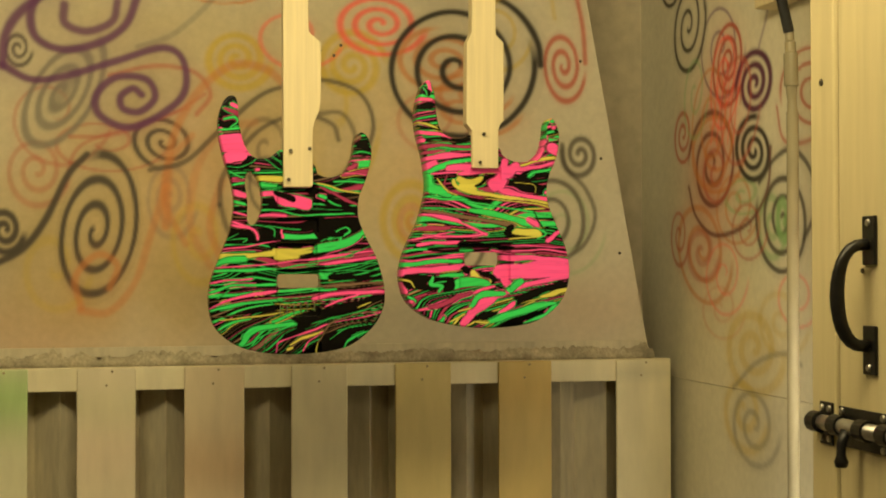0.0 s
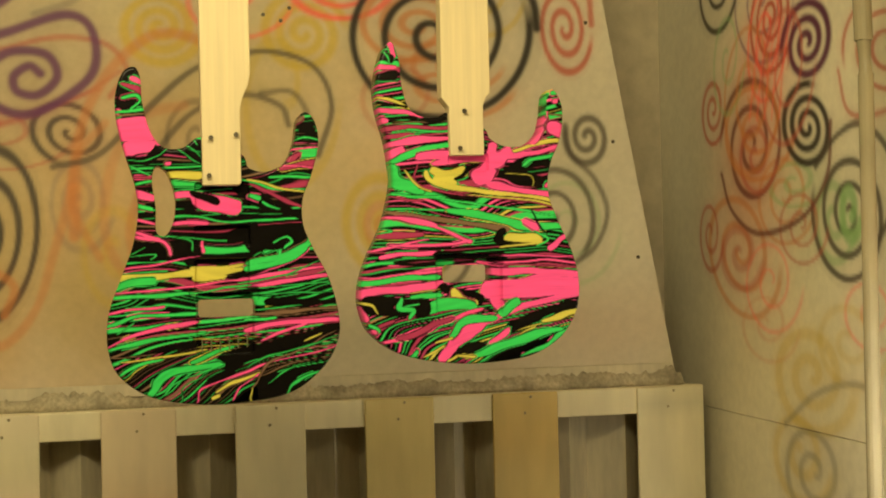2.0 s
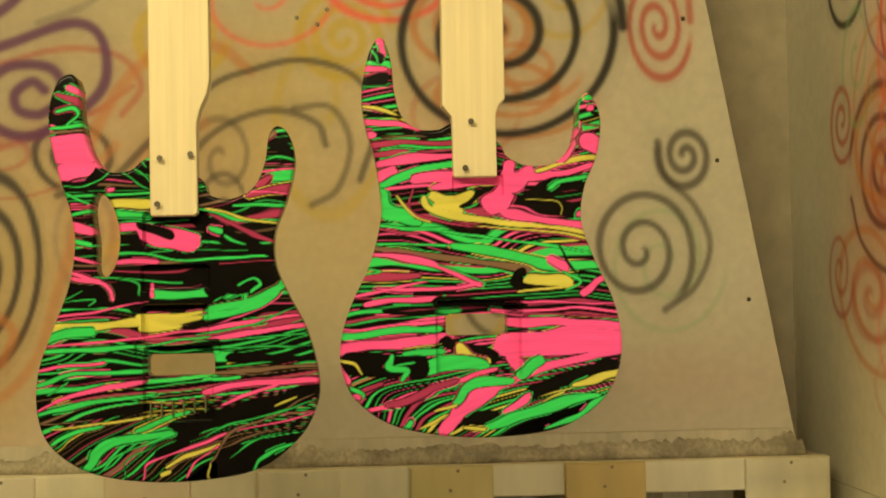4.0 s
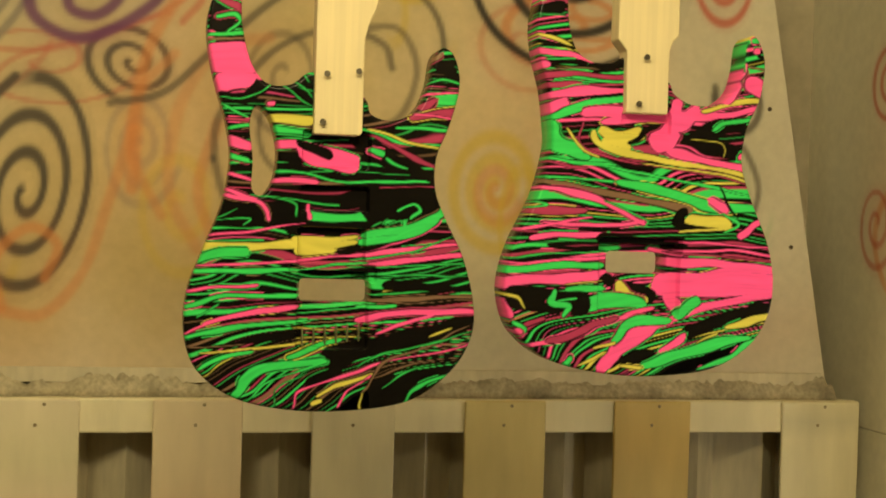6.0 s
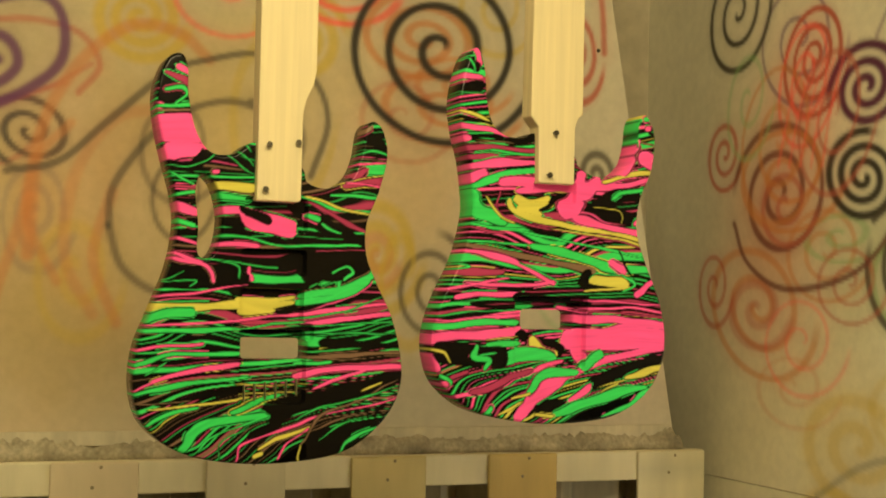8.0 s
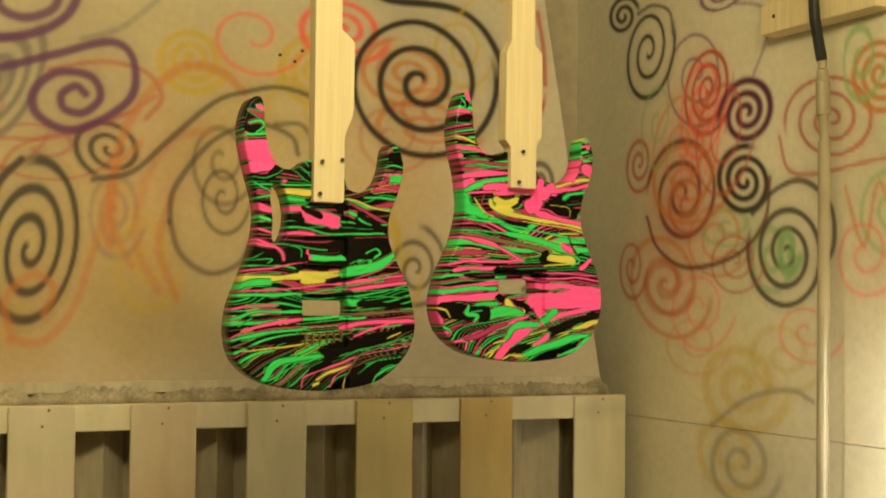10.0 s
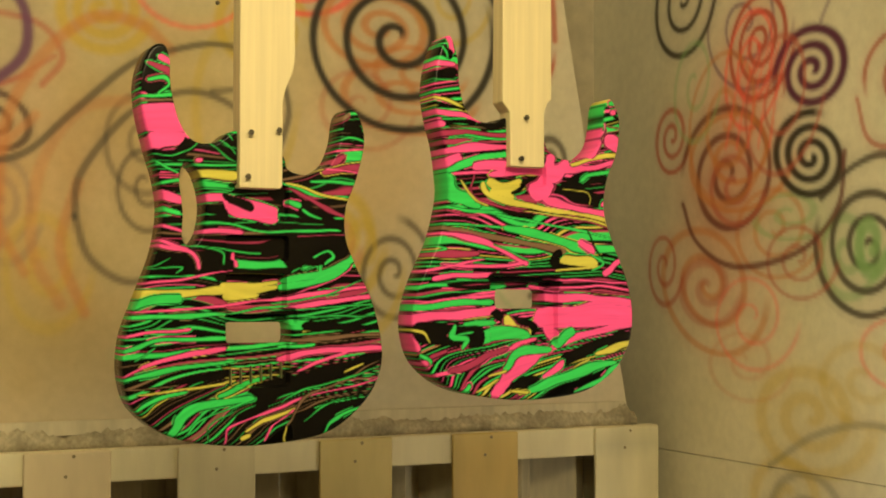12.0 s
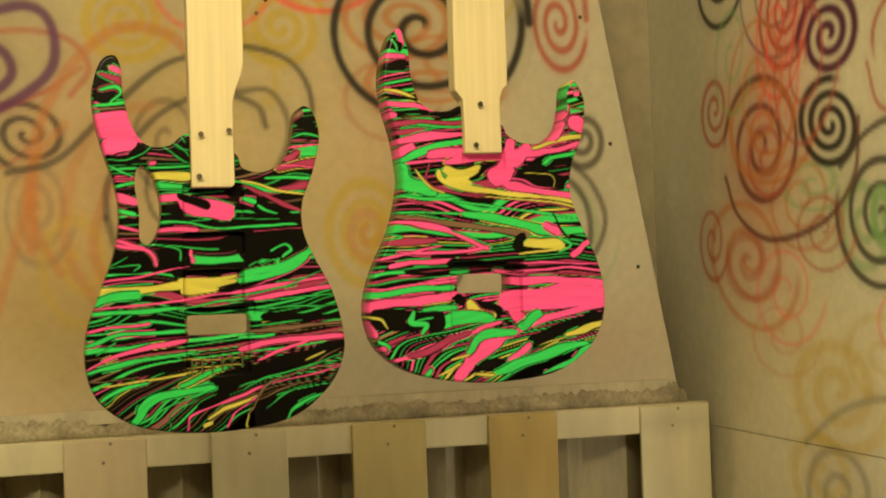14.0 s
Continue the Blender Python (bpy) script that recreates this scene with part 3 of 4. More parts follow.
hi = [bm.verts.new((x, y, 1.165)) for x, y in row]
for k in range(len(row) - 1):
    bm.faces.new((lo[k], lo[k + 1], hi[k + 1], hi[k]))
r = bmesh.ops.extrude_face_region(bm, geom=list(bm.faces))
bmesh.ops.translate(bm, vec=(0, 0.004, 0), verts=[g for g in r["geom"] if isinstance(g, bmesh.types.BMVert)])
bmesh.ops.recalc_face_normals(bm, faces=bm.faces)
part("filter", bm, FILTER, filter_box, "pleated beige filter sheet")
part("top_board", one_box(-0.95, 1.163, Y_RAIL + 0.022, Y_NORTH - 0.004, 1.166, 1.184, bevel=0.002), FILTER, filter_box)
part("end_post", one_box(1.118, 1.160, Y_RAIL + 0.001, Y_RAIL + 0.06, 0.0, 1.138, bevel=0.003), FILTER, filter_box)
part("end_post", one_box(-0.95, -0.91, Y_RAIL + 0.022, Y_RAIL + 0.08, 0.0, 1.165, bevel=0.003), FILTER, filter_box)

# ridge of settled spray dust between board and box
bm = bmesh.new()
nx, ns_ = 420, 10
rows_ = []
for i in range(nx):
    x = -0.9 + 2.03 * i / (nx - 1)
    h = 0.031 + 0.012 * noise.noise((x * 9, 0, 0)) + 0.014 * noise.noise((x * 34, 3, 0)) + 0.009 * noise.noise((x * 110, 7, 0))
    y0 = min(panel_y(x) - 0.004, Y_RAIL + 0.02) - 0.006 + 0.010 * noise.noise((x * 15, 9, 2))
    y1 = max(panel_y(x) + 0.03, Y_RAIL + 0.012)
    ring = []
    for k in range(ns_):
        a = math.pi * k / (ns_ - 1)
        ring.append(bm.verts.new((x, (y0 + y1) / 2 - (y1 - y0) / 2 * math.cos(a), 1.186 + max(h, 0.006) * math.sin(a) ** 0.8 + 0.0045 * noise.noise((x * 120, k * 1.3, 1)))))
    rows_.append(ring)
for p, q in zip(rows_, rows_[1:]):
    for k in range(ns_ - 1):
        bm.faces.new((p[k], q[k], q[k + 1], p[k + 1]))
    bm.faces.new((p[0], p[-1], q[-1], q[0]))
bmesh.ops.recalc_face_normals(bm, faces=bm.faces)
tagged(part("dust_ridge", bm, DUST, smooth=True), "ragged ridge of grey-brown spray dust along the ledge", "dust", kind="stuff")

# ---- the marbled bodies ----
OUTLINE_A = ((-10.8, 43.1), (-12.3, 42.4), (-13.3, 39.3), (-13.1, 35.9), (-12.2, 32.1), (-11.1, 28.4), (-10.7, 25.0), (-11.4, 20.6), (-13.2, 15.8), (-14.6, 11.8),
             (-14.8, 7.6), (-13.5, 4.0), (-9.7, 1.2), (-4.0, 0.0), (2.5, 0.0), (8.4, 1.1), (12.5, 4.1), (14.5, 7.5), (14.7, 11.0), (13.5, 15.7))
OUTLINE_B = ((11.6, 19.5), (10.3, 22.7), (10.3, 26.1), (11.6, 29.6), (12.5, 33.5), (12.0, 36.3), (10.8, 37.4), (9.8, 36.4), (9.3, 33.4), (8.1, 30.9),
             (5.7, 29.7), (3.4, 30.2), (2.4, 32.0), (-2.4, 34.2), (-5.0, 32.8), (-7.4, 32.9), (-9.0, 35.0), (-9.9, 38.6), (-10.1, 41.7))
OUTLINE_C = ((-10.1, 42.6), (-11.2, 41.8), (-12.0, 39.3), (-12.4, 36.4), (-12.0, 33.2), (-11.1, 29.9), (-10.6, 26.6), (-10.5, 23.6), (-11.7, 18.8), (-13.9, 14.1),
             (-15.0, 10.4), (-14.9, 7.3), (-13.5, 4.2), (-9.7, 1.5), (-3.8, 0.2), (2.1, 0.0), (8.1, 0.8), (12.2, 3.1), (14.4, 6.3), (15.0, 10.0))
OUTLINE_D = ((14.2, 14.3), (12.1, 19.1), (10.9, 22.8), (11.3, 26.4), (12.7, 29.8), (13.2, 33.2), (12.8, 35.3), (11.8, 36.6), (11.0, 35.6), (10.7, 33.1),
             (9.9, 30.6), (7.8, 29.0), (5.0, 28.9), (3.0, 29.9), (2.0, 31.4), (-2.3, 33.4), (-4.3, 32.8), (-6.5, 32.9), (-8.1, 34.2), (-8.9, 36.9), (-9.2, 40.2))
GRIP = ((-8.3, 30.5), (-6.9, 29.5), (-6.0, 26.4), (-6.3, 23.3), (-7.4, 21.6), (-8.5, 22.2), (-8.5, 25.2), (-8.9, 28.7))


def rounded(points, per=10):
    """A smooth closed curve through the points."""
    p = np.array(points)
    out = []
    n = len(p)
    for i in range(n):
        a, b, c, d = p[i - 1], p[i], p[(i + 1) % n], p[(i + 2) % n]
        for t in np.arange(per) / per:
            out.append(0.5 * (2 * b + (c - a) * t + (2 * a - 5 * b + 4 * c - d) * t * t + (3 * b - a - 3 * c + d) * t ** 3))
    return np.array(out)


def slot(x0, x1, z0, z1, r=0.5):
    out = []
    for cx, cz, a0 in ((x1 - r, z1 - r, 0), (x0 + r, z1 - r, 90), (x0 + r, z0 + r, 180), (x1 - r, z0 + r, 270)):
        for k in range(6):
            a = radians(a0 + 18 * k)
            out.append((cx + r * math.cos(a), cz + r * math.sin(a)))
    return np.array(out)


def inside(poly, x, z):
    hit = np.zeros(len(x), bool)
    for (x0, z0), (x1, z1) in zip(poly, np.roll(poly, -1, 0)):
        if z0 != z1:
            hit ^= ((z0 > z) != (z1 > z)) & (x < (x1 - x0) * (z - z0) / (z1 - z0) + x0)
    return hit


def nearest(poly, x, z):
    """The distance to a closed line, and the nearest point of it."""
    best = np.full(len(x), 1e9)
    bx, bz = x.copy(), z.copy()
    for (x0, z0), (x1, z1) in zip(poly, np.roll(poly, -1, 0)):
        dx, dz = x1 - x0, z1 - z0
        t = np.clip(((x - x0) * dx + (z - z0) * dz) / (dx * dx + dz * dz + 1e-12), 0, 1)
        px, pz = x0 + t * dx, z0 + t * dz
        d = np.hypot(x - px, z - pz)
        m = d < best
        best[m], bx[m], bz[m] = d[m], px[m], pz[m]
    return best, bx, bz


INK = {"K": (0.006, 0.005, 0.004), "G": (0.045, 0.66, 0.14), "P": (1.0, 0.105, 0.38), "Y": (0.68, 0.61, 0.11), "B": (0.22, 0.13, 0.08), "D": (0.42, 0.045, 0.13)}
K, G, P, Y, B, D = "KGPYBD"


def marbling(x, z, seed, lean, strokes, shares, dark, fine):
    """Swirled paint in centimetres: thin drawn-out bands, and the wide tongues of colour."""
    r = random.Random(seed)
    wx = x + 2.6 * (soft_noise(x * 0.16 + seed, z * 0.22) - 0.5) + 0.4 * (soft_noise(x * 0.5, z * 0.6 + seed) - 0.5)
    low = 1 / (1 + np.exp((z - 6) / 2.5))
    s = z - low * lean * (wx + 15) - 0.06 * wx
    s = s + 3.6 * (soft_noise(wx * 0.11 + seed * 3, z * 0.20 + 7) - 0.5) + 1.0 * (soft_noise(wx * 0.13, z * 0.40 + seed) - 0.5) + 0.22 * (soft_noise(wx * 0.22 + 4, z * 1.0) - 0.5)
    edges, colours = [-12.0], []
    while edges[-1] < 60:
        black = len(colours) % 2 == 0
        colours.append("K" if black and r.random() < 0.93 else r.choice(shares))
        edges.append(edges[-1] + (r.uniform(*dark) if black else r.choice(fine)))
    table = np.array([INK[c] for c in colours])
    e = np.array(edges)
    total = np.concatenate([np.zeros((1, 3)), np.cumsum(table * np.diff(e)[:, None], 0)])
    area = lambda q: np.stack([np.interp(q, e, total[:, k]) for k in range(3)], -1)
    h = 0.055
    rgb = (area(s + h) - area(s - h)) / (2 * h)
    jx = x + 1.1 * (soft_noise(x * 0.22 + 2, z * 0.5 + seed) - 0.5)
    jz = z + 0.55 * (soft_noise(x * 0.24 + 11, z * 0.6 + seed) - 0.5) + 0.10 * (soft_noise(x * 0.6 + 8, z * 1.6) - 0.5)
    owner = np.full(len(x), -1)
    for colour, w, *pts in strokes:
        pts, w = np.array(pts, float), max(w, 0.09)
        if np.hypot(*np.diff(pts, axis=0).T).sum() > 3 * w:
            pts = np.concatenate([[pts[0] + 0.22 * (pts[0] - pts[1])], pts, [pts[-1] + 0.22 * (pts[-1] - pts[-2])]])
        if len(pts) > 2:
            pts = rounded_open(pts)
        own = "KGPYBD".index(colour)
        best, along = np.full(len(x), 1e9), np.zeros(len(x))
        n = len(pts) - 1
        for k in range(n):
            (x0, z0), (x1, z1) = pts[k], pts[k + 1]
            dx, dz = x1 - x0, z1 - z0
            t = np.clip(((jx - x0) * dx + (jz - z0) * dz) / (dx * dx + dz * dz + 1e-9), 0, 1)
            d = np.hypot(jx - x0 - t * dx, jz - z0 - t * dz)
            m = d < best
            best[m], along[m] = d[m], ((k + t) / n)[m]
        reach = np.hypot(*np.diff(pts, axis=0).T).sum()
        ragged = 0.66 + 0.62 * soft_noise(jx * 0.30 + own, jz * 1.3 + w * 9)
        width = ragged * (w * (0.05 + 1.05 * np.sin(math.pi * np.clip(along, 0, 1)) ** 0.5) if reach > 3 * w else w)
        halo = 0.13 if w > 0.2 and colour != "K" else 0.07
        free = (owner != own).astype(float)
        rim = (np.clip((width + halo - best) / 0.09, 0, 1) * free)[:, None]
        core = np.clip((width - best) / 0.09, 0, 1)[:, None]
        rgb = rgb + (np.array(INK["K"]) - rgb) * rim
        if halo > 0.1:
            vein = np.clip(1.2 - np.abs(best - width - 0.12 - 0.05 * (soft_noise(jx * 0.6, jz * 0.6) - 0.5)) / 0.06, 0, 1)[:, None] * free[:, None]
            rgb = rgb + (np.array(INK[r.choice(shares)]) - rgb) * vein * (soft_noise(jx * 0.5 + 7, jz * 0.5) > 0.5)[:, None]
        owner[best < width] = own
        streak = 0.84 + 0.30 * layered(jx * 0.25, s * 2.2)[:, None]
        rgb = rgb + (np.array(INK[colour]) * streak - rgb) * core
    return rgb


def body_mesh(name, outline, holes, pockets, paint, thick=4.3, cell=0.112, edge_r=0.38):
    """A carved slab: outline with rounded edges, holes through it, pockets sunk into its front; centimetres in, metres out."""
    x0, x1, z0, z1 = -15.5, 15.5, -0.8, 44.2
    gx, gz = np.arange(x0, x1, cell), np.arange(z0, z1, cell)
    XX, ZZ = np.meshgrid(gx, gz)
    cx, cz = (XX[:-1, :-1] + cell / 2).ravel(), (ZZ[:-1, :-1] + cell / 2).ravel()
    keep = inside(outline, cx, cz)
    for h in holes:
        keep &= ~inside(h, cx, cz)
    nx = len(gx)
    i = np.arange(nx * len(gz)).reshape(len(gz), nx)
    quads = np.stack([i[:-1, :-1], i[:-1, 1:], i[1:, 1:], i[1:, :-1]], -1).reshape(-1, 4)[keep]
    used, inv = np.unique(quads, return_inverse=True)
    quads = inv.reshape(-1, 4)
    x, z = XX.ravel()[used].copy(), ZZ.ravel()[used].copy()
    pairs = np.concatenate([quads[:, [0, 1]], quads[:, [1, 2]], quads[:, [2, 3]], quads[:, [3, 0]]])
    key = np.sort(pairs, 1) @ np.array([len(x) + 1, 1])
    _, first, count = np.unique(key, return_index=True, return_counts=True)
    border = pairs[first[count == 1]]
    on_rim = np.unique(border)
    lines = [outline, *holes]
    dist, px, pz = nearest(lines[0], x, z)
    for h in lines[1:]:
        d, qx, qz = nearest(h, x, z)
        m = d < dist
        dist[m], px[m], pz[m] = d[m], qx[m], qz[m]
    x[on_rim], z[on_rim] = px[on_rim], pz[on_rim]
    dist[on_rim] = 0
    k = np.clip(dist / edge_r, 0, 1)
    y = edge_r * (1 - np.sqrt(np.clip(1 - (1 - k) ** 2, 0, 1)))
    for (a, b, c, d, deep) in pockets:
        gap, _, _ = nearest(slot(a, b, c, d, 0.45), x, z)
        q = inside(slot(a, b, c, d, 0.45), x, z)
        y = y + deep * np.clip(np.where(q, gap / 0.16, 0), 0, 1)
    n = len(x)
    front = np.stack([x, y, z], -1)
    back = np.stack([x, np.full(n, thick) - 0.4 * (1 - k) ** 2, z], -1)
    sides = np.stack([border[:, 1], border[:, 0], border[:, 0] + n, border[:, 1] + n], -1)
    me = bpy.data.meshes.new(name)
    me.from_pydata((np.concatenate([front, back]) / 100).tolist(), [], quads.tolist() + (quads[:, ::-1] + n).tolist() + sides.tolist())
    rgb = paint(x, z)
    rgb = np.concatenate([rgb, rgb])
    att = me.color_attributes.new("paint", "FLOAT_COLOR", "POINT")
    att.data.foreach_set("color", np.c_[rgb, np.ones(len(rgb))].astype(np.float32).ravel())
    me.materials.append(MARBLED)
    me.polygons.foreach_set("use_smooth", [True] * len(me.polygons))
    me.set_sharp_from_angle(angle=radians(40))
    return me


STROKES_ONE = (
    (K, 1.41, (-11.2, 42.5), (-12.3, 38.4)),
    (P, 0.39, (-11.3, 41.7), (-10, 40.8)),
    (D, 0.34, (-12.3, 40.9), (-10.2, 39.8)),
    (G, 0.22, (-12.6, 39.2), (-11.1, 39.4), (-10.3, 38.7), (-11.4, 37.9)),
    (K, 0.39, (-12.6, 38.6), (-11.7, 38.5)),
    (G, 0.25, (-13.6, 37.3), (-9.7, 37.7)),
    (B, 0.16, (-13.8, 36.7), (-9.6, 37.2)),
    (P, 0.86, (-13.1, 35.6), (-9.8, 36)),
    (P, 1.03, (-12.6, 34.2), (-8.5, 34.7)),
    (P, 0.91, (-12.2, 32.7), (-9.1, 33)),
    (P, 0.63, (-8.5, 34.3), (-8, 33.7)),
    (K, 0.53, (-11.7, 31.5), (-9.1, 31.3), (-6.6, 32.7), (-3.1, 31)),
    (G, 0.09, (-11.7, 31.3), (-9.4, 31.3), (-7.5, 32), (-6.3, 32.9), (-4.7, 31.5), (-3.1, 30.7)),
    (K, 0.71, (-5, 33.4), (-3.1, 32.9)),
    (G, 0.09, (-5, 33.4), (-3.7, 32.2), (-3.1, 31.6)),
    (G, 0.09, (-3.5, 34.6), (-3.1, 33.2)),
    (G, 0.14, (-11.6, 30.6), (-9.3, 29.5)),
    (D, 0.22, (-11.3, 29.1), (-9, 28.9)),
    (G, 0.22, (-11.1, 28), (-8.7, 28.3)),
    (P, 0.41, (-10.9, 26.9), (-8.5, 26.4)),
    (G, 0.31, (-10.6, 25.4), (-8.9, 25)),
    (P, 0.19, (-10.7, 23.6), (-8.6, 23.2)),
    (P, 0.22, (-11.3, 22.1), (-8.5, 21.5)),
    (P, 0.24, (-6.9, 30.8), (-6.6, 30.8)),
    (Y, 0.47, (-6.5, 29.3), (-3, 29.1)),
    (G, 0.31, (-6.2, 28.1), (-3, 27.9)),
    (P, 0.44, (-6.3, 26.7), (-3, 26.6)),
    (K, 0.34, (-6.1, 25.3), (-3.9, 25)),
    (P, 0.86, (-3.3, 26), (1.6, 25.2)),
    (K, 0.39, (-3.6, 26.6), (-1, 25.9)),
    (G, 0.19, (-6.2, 24), (-2.6, 23.8), (2.3, 23.2), (9.7, 23.4)),
    (P, 0.31, (-6.4, 23.1), (-2.6, 23.1)),
    (G, 0.16, (2.5, 28.4), (6.2, 27.3), (10.7, 27.2)),
    (Y, 0.16, (3.5, 28.3), (7.2, 27.4), (10.3, 26.9)),
    (D, 0.19, (3.9, 27.5), (10, 25.2)),
    (K, 0.63, (2.9, 26.9), (9, 24.2)),
    (G, 0.22, (3.6, 26.4), (4.9, 26.1)),
    (G, 0.13, (5.6, 25.7), (7, 25.1)),
    (K, 0.78, (9.4, 36.5), (11.5, 34.4)),
    (B, 0.28, (9.1, 35.8), (10.4, 36.6)),
    (G, 0.13, (8.8, 33.6), (10.2, 34.1), (12.1, 33.9)),
    (G, 0.63, (10.2, 32.3), (12.1, 32.1)),
    (P, 0.13, (9.5, 32.6), (11.9, 32.9)),
    (D, 0.39, (8.5, 31.3), (9.9, 32)),
    (D, 0.39, (7.9, 30), (11.6, 30.8)),
    (P, 0.13, (8.2, 30.3), (11.6, 30.3)),
    (G, 0.16, (6.5, 28.8), (11, 29)),
    (K, 1.41, (3.7, 20.7), (9.8, 21.5)),
    (K, 0.78, (-3.4, 18.4), (2.4, 18.8)),
    (K, 1.10, (-11.8, 19.5), (-4.1, 19.9)),
    (K, 0.78, (4.3, 22), (1, 21.3)),
    (K, 1.41, (4.8, 2.2), (11.6, 3.3)),
    (K, 0.94, (4.9, 0.3), (8.9, 1.5)),
    (K, 0.94, (1.4, 5.5), (12.9, 8.8)),
    (K, 0.31, (-11.5, 6.4), (-4.4, 7.5)),
    (K, 0.63, (-2.1, 3.1), (0.2, 4)),
    (P, 0.25, (-11.3, 21.5), (-8.2, 21.2), (-6.9, 20.3), (-6.6, 19.3)),
    (G, 0.06, (-12.4, 19), (-10.3, 20.1)),
    (G, 0.08, (-12.1, 19), (-8.8, 19.3), (-9.4, 18.7)),
    (G, 0.06, (-6, 21.4), (-3.8, 20.9), (-3.6, 19.9)),
    (P, 0.14, (-13.1, 17.3), (-8.7, 18), (-3.7, 18.8)),
    (P, 0.19, (-2.5, 20.7), (-2.3, 19.6)),
    (G, 0.34, (3.3, 17.2), (7.1, 17.9), (10.2, 19.5), (10.7, 20)),
    (G, 0.22, (7.1, 18.9), (6.9, 19.8), (5.7, 19.7), (4.9, 19.3)),
    (Y, 0.47, (-13.6, 16.3), (-8.7, 16.5), (-3.7, 16.7)),
    (G, 0.50, (-14.1, 14.9), (-11.7, 15.7), (-9.3, 15.9)),
    (Y, 0.31, (-3.4, 17.3), (-0.8, 17.4), (2.1, 17.6)),
    (Y, 0.38, (-3.4, 16.8), (-0.8, 16.8), (2, 17.1)),
    (Y, 0.34, (-3.4, 16.1), (-1.8, 16.1), (0.2, 16.3)),
    (K, 0.31, (1.2, 15.9), (2.5, 16.6)),
    (P, 0.16, (-13.5, 14.4), (-8.7, 14.8), (-3.7, 15.2), (2.5, 15.8)),
    (P, 0.25, (2.8, 15.9), (7.5, 16.6), (12.1, 17)),
    (P, 0.28, (3.8, 15), (7.9, 15.5), (12.7, 15.9)),
    (G, 0.08, (2.8, 15.5), (7.8, 16.4), (11.9, 17.9)),
    (G, 0.25, (-14.4, 13.8), (-9.6, 14.1), (-4.6, 14.2)),
    (G, 0.13, (-3.3, 14.2), (2.2, 15)),
    (G, 0.11, (3.5, 14.7), (13.1, 15)),
    (G, 0.08, (3.9, 13.7), (12.7, 14)),
    (G, 0.44, (3.9, 12.9), (5.9, 12.8)),
    (K, 0.41, (6.6, 12.7), (13.5, 12.6)),
    (B, 0.22, (3.6, 11.5), (13.9, 11.6)),
    (P, 0.22, (-15.1, 11.7), (-11.7, 12.3), (-8.3, 12.7)),
    (G, 0.25, (-14.3, 10.4), (-10.1, 11.6), (-4.2, 11.7)),
    (G, 0.13, (-13.1, 9.5), (-11.6, 10.5)),
    (P, 0.28, (-11.9, 8.8), (-8.2, 9.9), (-3.9, 10.6)),
    (P, 0.13, (-14.9, 7.4), (-11.6, 8.8)),
    (G, 0.25, (-15.4, 7.1), (-11.6, 7.8), (-3.8, 8.9)),
    (G, 0.19, (3.3, 10.7), (6, 10.8)),
    (P, 0.31, (3.3, 9.3), (6.6, 10), (13.9, 10.3)),
    (P, 0.19, (5.3, 8.1), (9.4, 9.7)),
    (Y, 0.09, (-3.2, 8.1), (2.7, 8.3)),
    (Y, 0.09, (-2.8, 7.2), (2, 7.4)),
    (G, 0.09, (-3.2, 10), (2.6, 10.5)),
    (Y, 0.16, (-12.7, 5.7), (-7.5, 6.2), (-3.1, 6.7)),
    (B, 0.09, (-15.1, 6.2), (-10, 6.5)),
    (G, 0.22, (-13.3, 4), (-11.2, 5.2), (-8.8, 5.7)),
    (Y, 0.11, (-13.7, 4), (-12.7, 3.4), (-10.6, 4.9)),
    (G, 0.41, (-9.9, 1.5), (-8.1, 3.6), (-5.6, 4.6), (-1.2, 5.1)),
    (G, 0.13, (-8.6, 1.1), (-5.9, 3.2), (-1.2, 4.9)),
    (G, 0.08, (-5.8, 0.7), (-4.9, 2.5), (-3.1, 3.7)),
    (G, 0.25, (-3.7, 5.6), (0.4, 6.8)),
    (P, 0.14, (-3.9, 0.6), (-2.1, 2.4), (3.4, 4.3), (14, 7)),
    (Y, 0.25, (-1.1, 1.5), (0.8, 2.7), (3.5, 3.7)),
    (P, 0.13, (0.9, 0.6), (1.5, 2), (3.5, 3.5)),
    (Y, 0.11, (2.8, 1.7), (3, 0.7), (3.5, 0)),
    (B, 0.13, (3.2, 2.3), (5.4, 4.8), (12.9, 8.2)),
    (G, 0.09, (3.4, 4.8), (8.1, 6.6), (13.9, 8)),
    (Y, 0.13, (10.1, 7.7), (12.2, 8.5)),
    (G, 0.08, (5.1, 2.5), (6.8, 3.6), (10.2, 4.8)),
    (G, 0.22, (7.5, 0.9), (7.9, 2.1), (10.2, 3.2), (13, 3.9)),
    (B, 0.06, (4.1, 3.5), (9.5, 5)),
    (Y, 0.19, (-1.9, 0.7), (-1.1, 0.9)),
    (K, 0.8, (5.5, 20.4), (9.5, 20.6)),
    (G, 0.2, (6.5, 20.6), (8.2, 21.2), (9.0, 20.4), (8.0, 19.7)),
    (G, 0.4, (3.9, 17.9), (8.5, 18.9), (10.8, 20.2), (11.4, 21.2)),
)
